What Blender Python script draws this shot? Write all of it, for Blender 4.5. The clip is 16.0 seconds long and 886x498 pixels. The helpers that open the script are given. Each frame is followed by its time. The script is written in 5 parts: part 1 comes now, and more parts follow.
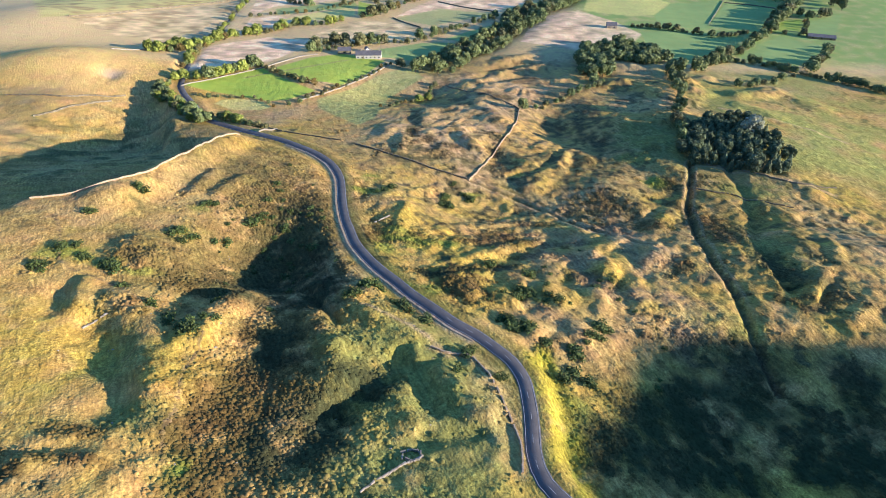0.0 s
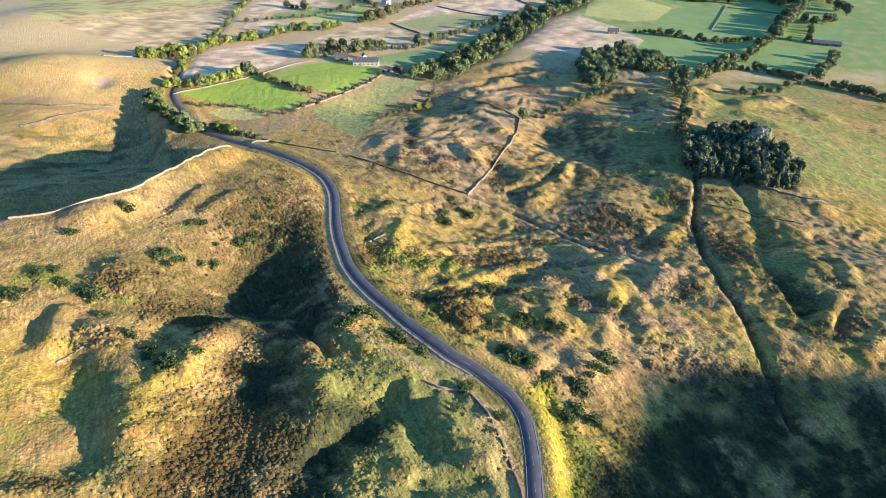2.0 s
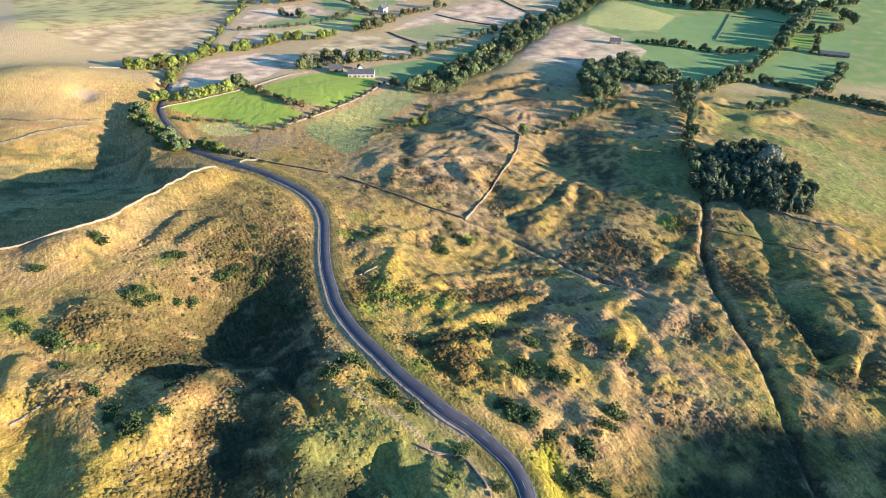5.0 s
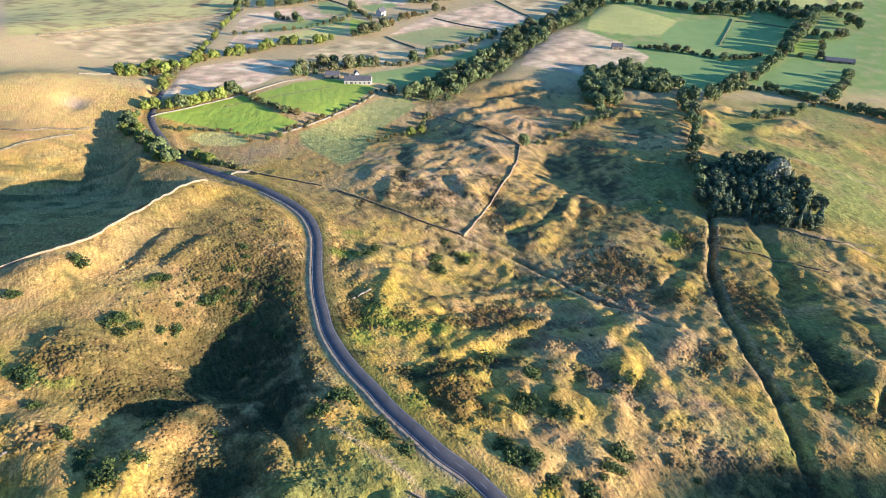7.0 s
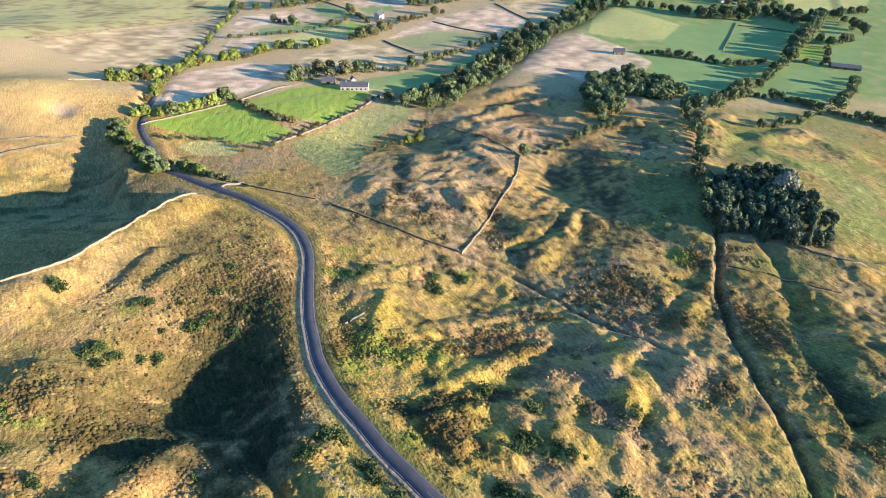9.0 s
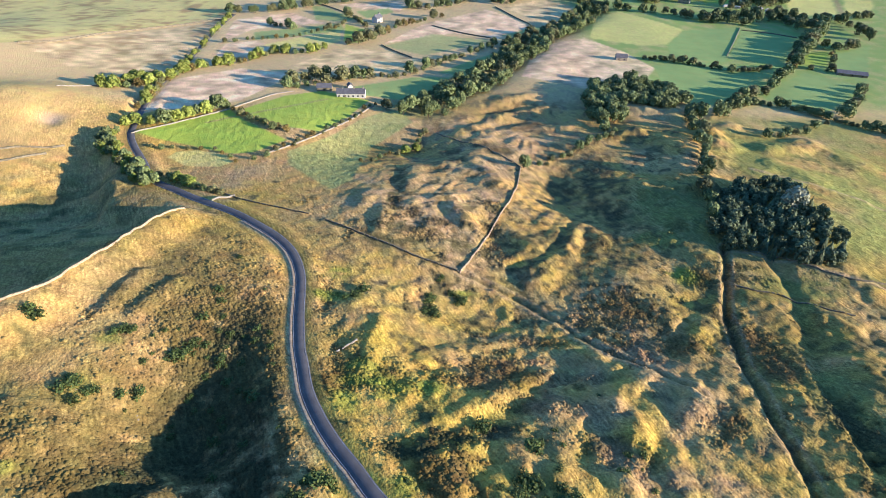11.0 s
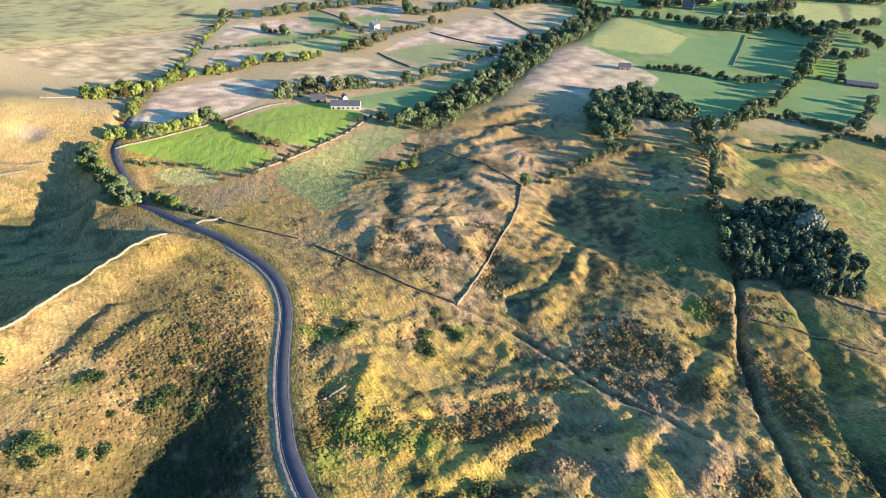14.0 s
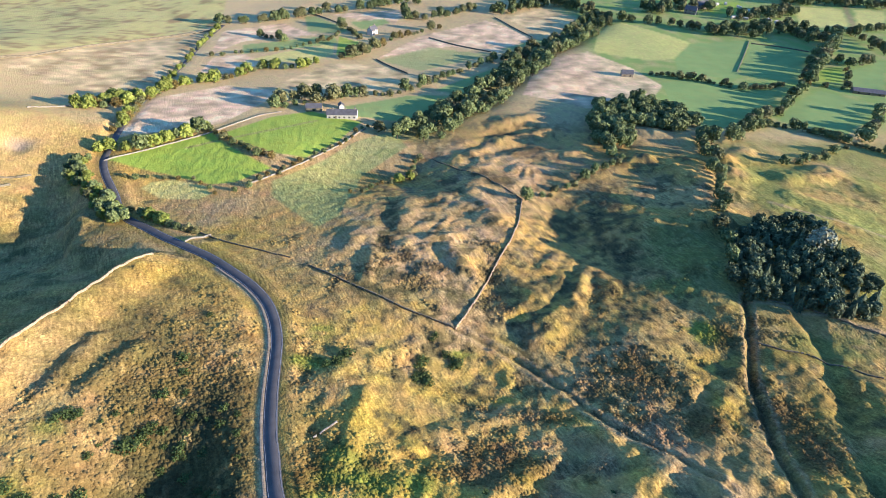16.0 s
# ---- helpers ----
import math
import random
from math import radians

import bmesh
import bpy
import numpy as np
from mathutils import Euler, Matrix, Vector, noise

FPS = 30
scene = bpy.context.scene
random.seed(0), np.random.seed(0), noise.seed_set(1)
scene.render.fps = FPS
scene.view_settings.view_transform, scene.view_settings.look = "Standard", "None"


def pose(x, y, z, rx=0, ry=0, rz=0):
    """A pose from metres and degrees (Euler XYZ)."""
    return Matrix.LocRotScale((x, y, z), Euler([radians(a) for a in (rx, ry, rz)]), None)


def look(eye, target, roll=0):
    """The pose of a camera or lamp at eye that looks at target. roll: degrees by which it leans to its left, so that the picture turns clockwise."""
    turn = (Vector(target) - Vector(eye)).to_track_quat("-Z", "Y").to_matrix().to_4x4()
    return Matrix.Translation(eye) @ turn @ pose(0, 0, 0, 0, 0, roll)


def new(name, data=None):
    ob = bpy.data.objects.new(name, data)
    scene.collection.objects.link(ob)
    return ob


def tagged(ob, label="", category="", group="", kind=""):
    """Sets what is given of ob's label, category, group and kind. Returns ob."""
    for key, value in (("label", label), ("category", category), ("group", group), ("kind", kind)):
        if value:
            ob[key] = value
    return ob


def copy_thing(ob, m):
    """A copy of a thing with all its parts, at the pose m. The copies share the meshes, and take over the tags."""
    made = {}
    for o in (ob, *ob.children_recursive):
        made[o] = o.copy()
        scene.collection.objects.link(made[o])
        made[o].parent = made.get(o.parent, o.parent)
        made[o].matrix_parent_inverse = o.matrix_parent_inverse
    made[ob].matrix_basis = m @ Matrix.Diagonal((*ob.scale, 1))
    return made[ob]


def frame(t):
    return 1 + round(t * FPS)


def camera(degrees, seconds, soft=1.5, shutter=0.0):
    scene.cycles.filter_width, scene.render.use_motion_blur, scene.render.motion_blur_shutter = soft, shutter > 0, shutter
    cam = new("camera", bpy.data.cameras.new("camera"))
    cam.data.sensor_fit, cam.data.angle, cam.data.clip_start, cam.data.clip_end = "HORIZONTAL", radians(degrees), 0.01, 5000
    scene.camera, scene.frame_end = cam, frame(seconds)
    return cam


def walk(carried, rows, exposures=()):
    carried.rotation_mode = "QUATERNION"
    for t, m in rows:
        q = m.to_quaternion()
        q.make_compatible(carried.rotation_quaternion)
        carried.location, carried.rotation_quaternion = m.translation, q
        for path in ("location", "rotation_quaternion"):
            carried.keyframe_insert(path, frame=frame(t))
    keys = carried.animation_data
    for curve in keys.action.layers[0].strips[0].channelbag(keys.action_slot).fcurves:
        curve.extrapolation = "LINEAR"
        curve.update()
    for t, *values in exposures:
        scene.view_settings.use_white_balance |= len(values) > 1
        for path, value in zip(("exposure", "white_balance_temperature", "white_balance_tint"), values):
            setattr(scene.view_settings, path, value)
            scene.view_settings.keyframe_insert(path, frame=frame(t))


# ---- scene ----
cam = camera(75.0, 16.0, soft=0.5)
METRES, EYE, TILT, LEAN, TURN = 84.0, 150.0, -40.6, 0.0, 0.0
ROWS = [
    (0.0, 0.0, 0.0, 0.0, 0.0, 0.0, 0.0),
    (0.5, 0.0022, 0.0234, 0.0196, -0.0, 0.02, -0.01),
    (1.0, 0.0045, 0.0467, 0.0397, -0.01, 0.03, -0.02),
    (1.5, 0.0069, 0.07, 0.0595, -0.01, 0.06, -0.04),
    (2.0, 0.0092, 0.0935, 0.0793, -0.02, 0.09, -0.06),
    (2.5, 0.0115, 0.1172, 0.0996, -0.04, 0.12, -0.08),
    (3.0, 0.0138, 0.1408, 0.1198, -0.06, 0.15, -0.1),
    (3.5, 0.016, 0.1638, 0.1404, -0.08, 0.19, -0.12),
    (4.0, 0.0186, 0.1882, 0.16, -0.09, 0.24, -0.14),
    (6.5, 0.0285, 0.3067, 0.2616, -0.18, 0.31, -0.27),
    (7.0, 0.0306, 0.3303, 0.2822, -0.2, 0.29, -0.3),
    (7.5, 0.033, 0.354, 0.3027, -0.22, 0.27, -0.34),
    (8.0, 0.0344, 0.3777, 0.3232, -0.25, 0.25, -0.37),
    (8.5, 0.0367, 0.4022, 0.343, -0.27, 0.25, -0.41),
    (9.0, 0.0383, 0.426, 0.3636, -0.29, 0.23, -0.45),
    (11.5, 0.0476, 0.5451, 0.4654, -0.37, 0.2, -0.64),
    (12.0, 0.0494, 0.5688, 0.4858, -0.38, 0.2, -0.66),
    (12.5, 0.0511, 0.5927, 0.5061, -0.4, 0.21, -0.69),
    (13.0, 0.0531, 0.6162, 0.5271, -0.41, 0.2, -0.7),
    (13.5, 0.055, 0.64, 0.5469, -0.41, 0.23, -0.72),
    (14.0, 0.0565, 0.6633, 0.5679, -0.44, 0.22, -0.75),
    (14.5, 0.0583, 0.6874, 0.5881, -0.45, 0.23, -0.75),
    (15.0, 0.06, 0.7104, 0.6087, -0.46, 0.25, -0.76),
    (15.5, 0.0623, 0.7347, 0.6283, -0.45, 0.28, -0.76),
    (16.0, 0.0641, 0.7582, 0.6487, -0.46, 0.3, -0.77),
]
walk(cam, [(t, pose(0, 0, EYE, TILT, LEAN, TURN) @ pose(METRES * x, METRES * y, METRES * z, 90 + pitch, roll, yaw)) for t, x, y, z, yaw, pitch, roll in ROWS])

# ---- light ----
SUN_AZ, SUN_EL = -18.0, 12.0   # degrees: where the sun stands, anticlockwise from +x, and its height
world = bpy.data.worlds.new("sky")
scene.world = world
world.use_nodes = True
_n = world.node_tree.nodes
_sky = _n.new("ShaderNodeTexSky")
_sky.sky_type, _sky.sun_disc = "NISHITA", False
_sky.sun_elevation, _sky.sun_rotation = radians(SUN_EL), radians(90 - SUN_AZ)
_sky.altitude, _sky.air_density, _sky.dust_density, _sky.ozone_density = 400, 1.0, 0.1, 6.0
_n["Background"].inputs[1].default_value = 0.145
_cool = _n.new("ShaderNodeMix")                       # white balance of the open sky
_cool.data_type, _cool.blend_type = "RGBA", "MULTIPLY"
_cool.inputs[0].default_value = 1.0
_cool.inputs[7].default_value = (0.88, 0.98, 1.03, 1)
world.node_tree.links.new(_sky.outputs[0], _cool.inputs[6])
world.node_tree.links.new(_cool.outputs[2], _n["Background"].inputs[0])
sun = new("sun", bpy.data.lights.new("sun", "SUN"))
sun.data.energy, sun.data.angle, sun.data.color = 4.7, radians(0.53), (1.0, 0.85, 0.72)
_d = Vector((math.cos(radians(SUN_AZ)) * math.cos(radians(SUN_EL)), math.sin(radians(SUN_AZ)) * math.cos(radians(SUN_EL)), math.sin(radians(SUN_EL))))
sun.matrix_world = look(_d * 900, (0, 0, 0))
scene.view_settings.exposure = 1.39


# ---- materials ----
def material(name, rough=0.9, spec=0.2):
    m = bpy.data.materials.new(name)
    m.use_nodes = True
    b = m.node_tree.nodes["Principled BSDF"]
    b.inputs["Roughness"].default_value = rough
    b.inputs["Specular IOR Level"].default_value = spec
    return m, m.node_tree.nodes, m.node_tree.links, b


def grain(nodes, links, source, scale, lo, hi, detail=4.0, span=0.25):
    """A noise between lo and hi, in metres."""
    t = nodes.new("ShaderNodeTexNoise")
    t.inputs["Scale"].default_value, t.inputs["Detail"].default_value = scale, detail
    links.new(source, t.inputs["Vector"])
    r = nodes.new("ShaderNodeMapRange")
    r.inputs[1].default_value, r.inputs[2].default_value = 0.5 - span, 0.5 + span
    r.inputs[3].default_value, r.inputs[4].default_value = lo, hi
    links.new(t.outputs["Fac"], r.inputs[0])
    return r.outputs[0]


def times(nodes, links, colour, fac):
    m = nodes.new("ShaderNodeMix")
    m.data_type, m.blend_type = "RGBA", "MULTIPLY"
    m.inputs[0].default_value = 1.0
    links.new(colour, m.inputs[6])
    links.new(fac, m.inputs[7])
    return m.outputs[2]


def plain(name, rgb, rough=0.9, spec=0.2, scale=3.0, lo=0.75, hi=1.25, fine=18.0, bump=0.0, per_object=0.0):
    """A colour broken up at two scales, with relief."""
    m, n, l, b = material(name, rough, spec)
    where = n.new("ShaderNodeTexCoord").outputs["Object"]
    rgbn = n.new("ShaderNodeRGB")
    rgbn.outputs[0].default_value = (*rgb, 1)
    c = times(n, l, rgbn.outputs[0], grain(n, l, where, scale, lo, hi))
    f = grain(n, l, where, fine, 0.85, 1.15)
    c = times(n, l, c, f)
    if per_object:
        info = n.new("ShaderNodeObjectInfo")
        r = n.new("ShaderNodeMapRange")
        r.inputs[3].default_value, r.inputs[4].default_value = 1 - per_object, 1 + per_object
        l.new(info.outputs["Random"], r.inputs[0])
        c = times(n, l, c, r.outputs[0])
    l.new(c, b.inputs["Base Color"])
    if bump:
        k = n.new("ShaderNodeBump")
        k.inputs["Strength"].default_value, k.inputs["Distance"].default_value = 0.8, bump
        l.new(f, k.inputs["Height"])
        l.new(k.outputs[0], b.inputs["Normal"])
    return m


def leafy(name, dark, light, per_object=0.25):
    """Leaves: a tint for each clump and one for each tree."""
    m, n, l, b = material(name, 0.75, 0.25)
    g = n.new("ShaderNodeNewGeometry")
    ramp = n.new("ShaderNodeMix")
    ramp.data_type = "RGBA"
    l.new(g.outputs["Random Per Island"], ramp.inputs[0])
    ramp.inputs[6].default_value, ramp.inputs[7].default_value = (*dark, 1), (*light, 1)
    info = n.new("ShaderNodeObjectInfo")
    r = n.new("ShaderNodeMapRange")
    r.inputs[3].default_value, r.inputs[4].default_value = 1 - per_object, 1 + per_object
    l.new(info.outputs["Random"], r.inputs[0])
    c = times(n, l, ramp.outputs[2], r.outputs[0])
    l.new(c, b.inputs["Base Color"])
    b.inputs["Transmission Weight"].default_value = 0.0
    return m


def covered(name, bump):
    """Ground and tufts: the colour of the plant cover comes with the mesh; grain and relief are added."""
    m, n, l, b = material(name, 0.95, 0.1)
    where = n.new("ShaderNodeTexCoord").outputs["Object"]
    a = n.new("ShaderNodeAttribute")
    a.attribute_name = "cover"
    f1 = grain(n, l, where, 0.45, 0.78, 1.22, 6.0, 0.2)
    f2 = grain(n, l, where, 1.3, 0.70, 1.30, 3.0, 0.19)
    turn = n.new("ShaderNodeMapping")                     # grass combed one way by wind and grazing
    turn.inputs["Rotation"].default_value = (0, 0, 1.1)
    l.new(where, turn.inputs["Vector"])
    stretch = n.new("ShaderNodeMapping")
    stretch.inputs["Scale"].default_value = (0.30, 1.35, 0.8)
    l.new(turn.outputs[0], stretch.inputs["Vector"])
    f3 = grain(n, l, stretch.outputs[0], 0.95, 0.62, 1.38, 4.0, 0.2)
    f4 = grain(n, l, where, 2.8, 0.70, 1.30, 2.0, 0.19)
    product = f1
    for other in (f2, f3, f4):
        m2 = n.new("ShaderNodeMath")
        m2.operation = "MULTIPLY"
        l.new(product, m2.inputs[0])
        l.new(other, m2.inputs[1])
        product = m2.outputs[0]
    calm = n.new("ShaderNodeMath")
    calm.operation = "MULTIPLY"
    l.new(grain(n, l, where, 0.09, 0.45, 1.0, 4.0, 0.16), calm.inputs[0])
    l.new(a.outputs["Alpha"], calm.inputs[1])
    wildness = n.new("ShaderNodeMix")
    wildness.inputs[2].default_value = 1.0
    l.new(calm.outputs[0], wildness.inputs[0])
    l.new(product, wildness.inputs[3])
    c = times(n, l, a.outputs["Color"], wildness.outputs[0])
    tint = n.new("ShaderNodeHueSaturation")
    l.new(grain(n, l, where, 0.16, 0.485, 0.515, 5.0), tint.inputs["Hue"])
    l.new(c, tint.inputs["Color"])
    c = tint.outputs[0]
    l.new(c, b.inputs["Base Color"])
    if bump:
        add = n.new("ShaderNodeMath")
        add.operation = "ADD"
        l.new(f1, add.inputs[0])
        l.new(f2, add.inputs[1])
        k = n.new("ShaderNodeBump")
        k.inputs["Strength"].default_value, k.inputs["Distance"].default_value = 0.9, bump
        comb = n.new("ShaderNodeMath")
        comb.operation = "MULTIPLY_ADD"
        comb.inputs[1].default_value = 0.55
        l.new(f3, comb.inputs[0])
        l.new(add.outputs[0], comb.inputs[2])
        l.new(comb.outputs[0], k.inputs["Height"])
        l.new(k.outputs[0], b.inputs["Normal"])
    return m


GROUND = covered("ground_cover", 0.2)
TUFT = covered("tuft_cover", 0)
ASPHALT = plain("asphalt", (0.105, 0.098, 0.098), 0.85, 0.3, 0.35, 0.8, 1.25, 6.0, 0.01)
WHITE_LINE = plain("road_paint", (0.42, 0.42, 0.41), 0.7, 0.3, 0.8, 0.55, 1.1, 8.0)
STONE = plain("gritstone", (0.30, 0.27, 0.22), 0.95, 0.1, 0.9, 0.6, 1.3, 5.0, 0.03)
STONE_TAN = plain("tan_gritstone", (0.43, 0.33, 0.22), 0.95, 0.1, 0.9, 0.6, 1.3, 5.0, 0.03)
STONE_DARK = plain("mossy_gritstone", (0.20, 0.175, 0.12), 0.95, 0.1, 0.6, 0.5, 1.4, 5.0, 0.03)
PALE_WALL = plain("pale_render", (0.55, 0.53, 0.49), 0.9, 0.2, 0.8, 0.85, 1.1, 5.0)
SLATE = plain("slate", (0.11, 0.11, 0.12), 0.7, 0.3, 0.6, 0.75, 1.3, 4.0)
GLASS_DARK = plain("window_glass", (0.03, 0.035, 0.04), 0.15, 0.5, 1.0, 0.9, 1.1)
BARK = plain("bark", (0.10, 0.08, 0.06), 0.95, 0.1, 1.5, 0.7, 1.3, 8.0)
GATE_WOOD = plain("weathered_wood", (0.22, 0.19, 0.15), 0.9, 0.1, 1.0, 0.7, 1.3, 6.0)
LEAF = leafy("leaves", (0.065, 0.10, 0.036), (0.22, 0.26, 0.10))
LEAF_OLIVE = leafy("olive_leaves", (0.09, 0.10, 0.04), (0.22, 0.21, 0.09))
LEAF_LIME = leafy("lime_leaves", (0.12, 0.165, 0.03), (0.30, 0.33, 0.07))
LEAF_GREY = leafy("willow_leaves", (0.16, 0.18, 0.11), (0.30, 0.31, 0.21))
LEAF_DARK = leafy("needles", (0.04, 0.066, 0.036), (0.15, 0.19, 0.09))
LEAF_GORSE = leafy("gorse_leaves", (0.035, 0.06, 0.016), (0.10, 0.135, 0.035))
LEAF_RUSSET = leafy("russet_leaves", (0.09, 0.075, 0.02), (0.22, 0.16, 0.05))


# ---- the lie of the land ----
_rng = np.random.RandomState(7)
_perm = _rng.permutation(1024)
_grad = np.stack([np.cos(np.arange(1024) * 2.39996), np.sin(np.arange(1024) * 2.39996)], 1)


def wave(x, y, size, seed=0):
    """Smooth noise from -1 to 1 with lumps about size metres across."""
    u, v = x / size + 19.7 * seed, y / size - 7.3 * seed
    i, j = np.floor(u).astype(int), np.floor(v).astype(int)
    fu, fv = u - i, v - j
    su, sv = fu * fu * fu * (fu * (fu * 6 - 15) + 10), fv * fv * fv * (fv * (fv * 6 - 15) + 10)

    def corner(a, b):
        g = _grad[_perm[(_perm[(i + a) % 1024] + j + b) % 1024]]
        return g[..., 0] * (fu - a) + g[..., 1] * (fv - b)
    top = corner(0, 0) * (1 - su) + corner(1, 0) * su
    low = corner(0, 1) * (1 - su) + corner(1, 1) * su
    return 1.5 * (top * (1 - sv) + low * sv)


def near_line(x, y, line):
    """Distance to a line of points, and how far along it, in metres."""
    best, along, run = np.full(np.shape(x), 1e9), np.zeros(np.shape(x)), 0.0
    for (ax, ay), (bx, by) in zip(line, line[1:]):
        dx, dy = bx - ax, by - ay
        size = math.hypot(dx, dy)
        s = np.clip(((x - ax) * dx + (y - ay) * dy) / (size * size), 0, 1)
        d = np.hypot(x - ax - s * dx, y - ay - s * dy)
        nearer = d < best
        best, along = np.where(nearer, d, best), np.where(nearer, run + s * size, along)
        run += size
    return best, along


def inside(x, y, poly, soft=1.5):
    """1 inside a polygon, 0 outside, with an edge soft metres wide."""
    odd = np.zeros(np.shape(x), bool)
    for (ax, ay), (bx, by) in zip(poly, poly[1:] + poly[:1]):
        if ay != by:
            odd ^= ((ay > y) != (by > y)) & (x < (bx - ax) * (y - ay) / (by - ay) + ax)
    d, _ = near_line(x, y, poly + poly[:1])
    return np.clip(0.5 + np.where(odd, d, -d) / (2 * soft), 0, 1)


def bell(d, width):
    return np.exp(-(d / width) ** 2)


def hill(x, y, cx, cy, rx, ry, turn, h):
    c, s = math.cos(radians(turn)), math.sin(radians(turn))
    u, v = (x - cx) * c + (y - cy) * s, -(x - cx) * s + (y - cy) * c
    return h * np.exp(-(u / rx) ** 2 - (v / ry) ** 2)


def smooth_line(points, step=2.0):
    """A smooth curve through points, with a point every step metres."""
    p = [np.array(q, float) for q in points]
    p = [2 * p[0] - p[1]] + p + [2 * p[-1] - p[-2]]
    out = []
    for a, b, c, d in zip(p, p[1:], p[2:], p[3:]):
        n = max(1, int(np.linalg.norm(c - b) / step))
        for k in range(n):
            t = k / n
            out.append(0.5 * (2 * b + (c - a) * t + (2 * a - 5 * b + 4 * c - d) * t * t + (3 * b - a - 3 * c + d) * t ** 3))
    out.append(p[-2])
    return [tuple(float(v) for v in q) for q in out]


# ---- plan: lines and fields, in metres ----
ROAD = [(22.8, 50.4), (21.2, 52.1), (19.5, 54.6), (18.6, 57.6), (18.3, 61.9), (18.7, 66.3), (19.1, 71.5), (19.2, 76.8), (18.8, 83.0), (16.6, 88.8), (13.5, 92.6), (8.5, 97.9), (3.1, 102.1), (-2.6, 108.0), (-8.8, 114.5), (-13.8, 121.0), (-19.2, 127.7), (-24.1, 135.1), (-28.7, 143.9), (-32.1, 154.0), (-34.2, 160.2), (-37.3, 173.2), (-39.7, 186.2), (-41.7, 196.0), (-45.3, 206.1), (-50.0, 214.6), (-56.9, 222.8), (-66.0, 231.0), (-77.1, 240.2), (-88.1, 247.4), (-99.6, 254.8), (-110.9, 262.9), (-120.2, 269.0), (-127.5, 277.2), (-133.3, 286.6), (-139.8, 296.0), (-146.6, 305.7), (-152.5, 316.2), (-156.2, 327.9), (-166.8, 375.6), (-171.1, 419.4), (-173.3, 466.6), (-180.0, 530.9), (-181.0, 583.1)]
WALL_A = [(-131.0, 150.0), (-119.5, 156.5), (-110.5, 163.5), (-105.0, 171.5), (-101.5, 184.0), (-98.5, 201.0), (-96.5, 222.0), (-93.2, 235.2)]
WALL_B = [(-40.4, 236.8), (-28.8, 229.7), (-16.4, 222.5), (-4.7, 215.9), (4.6, 212.1), (11.0, 209.4)]
WALL_C = [(11.4, 209.6), (15.8, 218.0), (21.3, 231.1), (27.5, 246.1), (34.5, 262.8), (38.9, 276.6), (42.8, 296.9)]
LINE_C2 = [(42.8, 296.9), (35.1, 308.3), (22.5, 322.4), (11.6, 330.9), (1.6, 342.9)]
TRACK = [(11.0, 209.4), (19.2, 205.3), (24.4, 202.3), (29.5, 198.6), (37.4, 191.7), (44.3, 183.5), (49.0, 176.3), (55.0, 170.0), (61.8, 163.8), (68.4, 158.4), (74.8, 149.7)]
GULLY = [(114.9, 229.2), (106.4, 205.6), (101.1, 192.5), (98.4, 179.4), (93.5, 162.7), (91.3, 148.0), (90.3, 138.0), (90.3, 129.3), (89.0, 117.7), (87.6, 108.7), (87.3, 99.7), (87.7, 90.0)]
GULLY2 = [(132.1, 231.8), (128.2, 196.4), (122.7, 179.7), (112.2, 156.1), (109.4, 143.8), (108.4, 127.7)]
PEN = [(-7.9, 58.9), (-7.8, 60.4), (-6.6, 60.9), (-4.9, 60.7), (-4.3, 58.9), (-5.9, 58.1)]
PENWALL = [(-4.3, 58.9), (-9.1, 56.1), (-13.0, 52.4), (-15.3, 50.3)]
VALLEY = [(-56.0, 166.6), (-53.9, 148.5), (-51.7, 131.6), (-43.5, 113.0), (-38.0, 97.0), (-36.5, 84.0), (-33.5, 70.0), (-30.3, 58.4)]
FIELDLINE = [(-113.1, 276.2), (-81.9, 256.0), (-63.2, 247.8), (-48.3, 242.3)]
SHORTWALL = [(-89.3, 250.8), (-82.5, 257.9)]
STREAMTREES = [(-20.1, 380.3), (-5.3, 373.4), (12.6, 404.3), (30.8, 423.7), (48.1, 457.3), (68.1, 495.7), (86.5, 537.2), (109.0, 562.8), (137.5, 609.1), (154.7, 641.3)]
WOOD2 = [(97.6, 408.5), (106.4, 424.0), (133.0, 428.7), (151.0, 416.5), (157.0, 393.0), (138.7, 374.5), (119.0, 383.2), (107.8, 360.5), (95.5, 348.3), (90.9, 368.4)]
HEDGE3 = [(99.4, 342.6), (80.8, 324.7), (65.0, 312.5), (44.6, 299.4)]
LINE4 = [(156.3, 380.5), (145.2, 337.6), (133.7, 305.8), (124.9, 277.8), (113.3, 240.6)]
BIG4 = [(157.8, 370.5), (170.3, 375.2), (195.1, 401.7)]
HEDGE5 = [(195.7, 403.3), (230.4, 431.3), (266.8, 481.0), (303.2, 534.6), (335.6, 569.3)]
HEDGE6 = [(172.4, 381.8), (203.8, 399.3), (221.6, 393.5), (239.8, 381.3), (252.9, 369.0), (267.4, 360.4), (283.6, 345.9)]
HEDGE6B = [(189.3, 346.2), (207.5, 353.9), (228.8, 366.9), (235.6, 372.8)]
ROADTREES = [(-161.6, 317.4), (-159.9, 305.7), (-147.5, 293.5), (-129.1, 272.8), (-122.0, 267.5)]
ROADTREES2 = [(-121.1, 275.8), (-110.3, 269.2), (-100.7, 262.7), (-88.9, 260.0)]
LIMES = [(-161.3, 328.4), (-142.8, 334.4), (-127.0, 351.9), (-118.9, 362.3)]
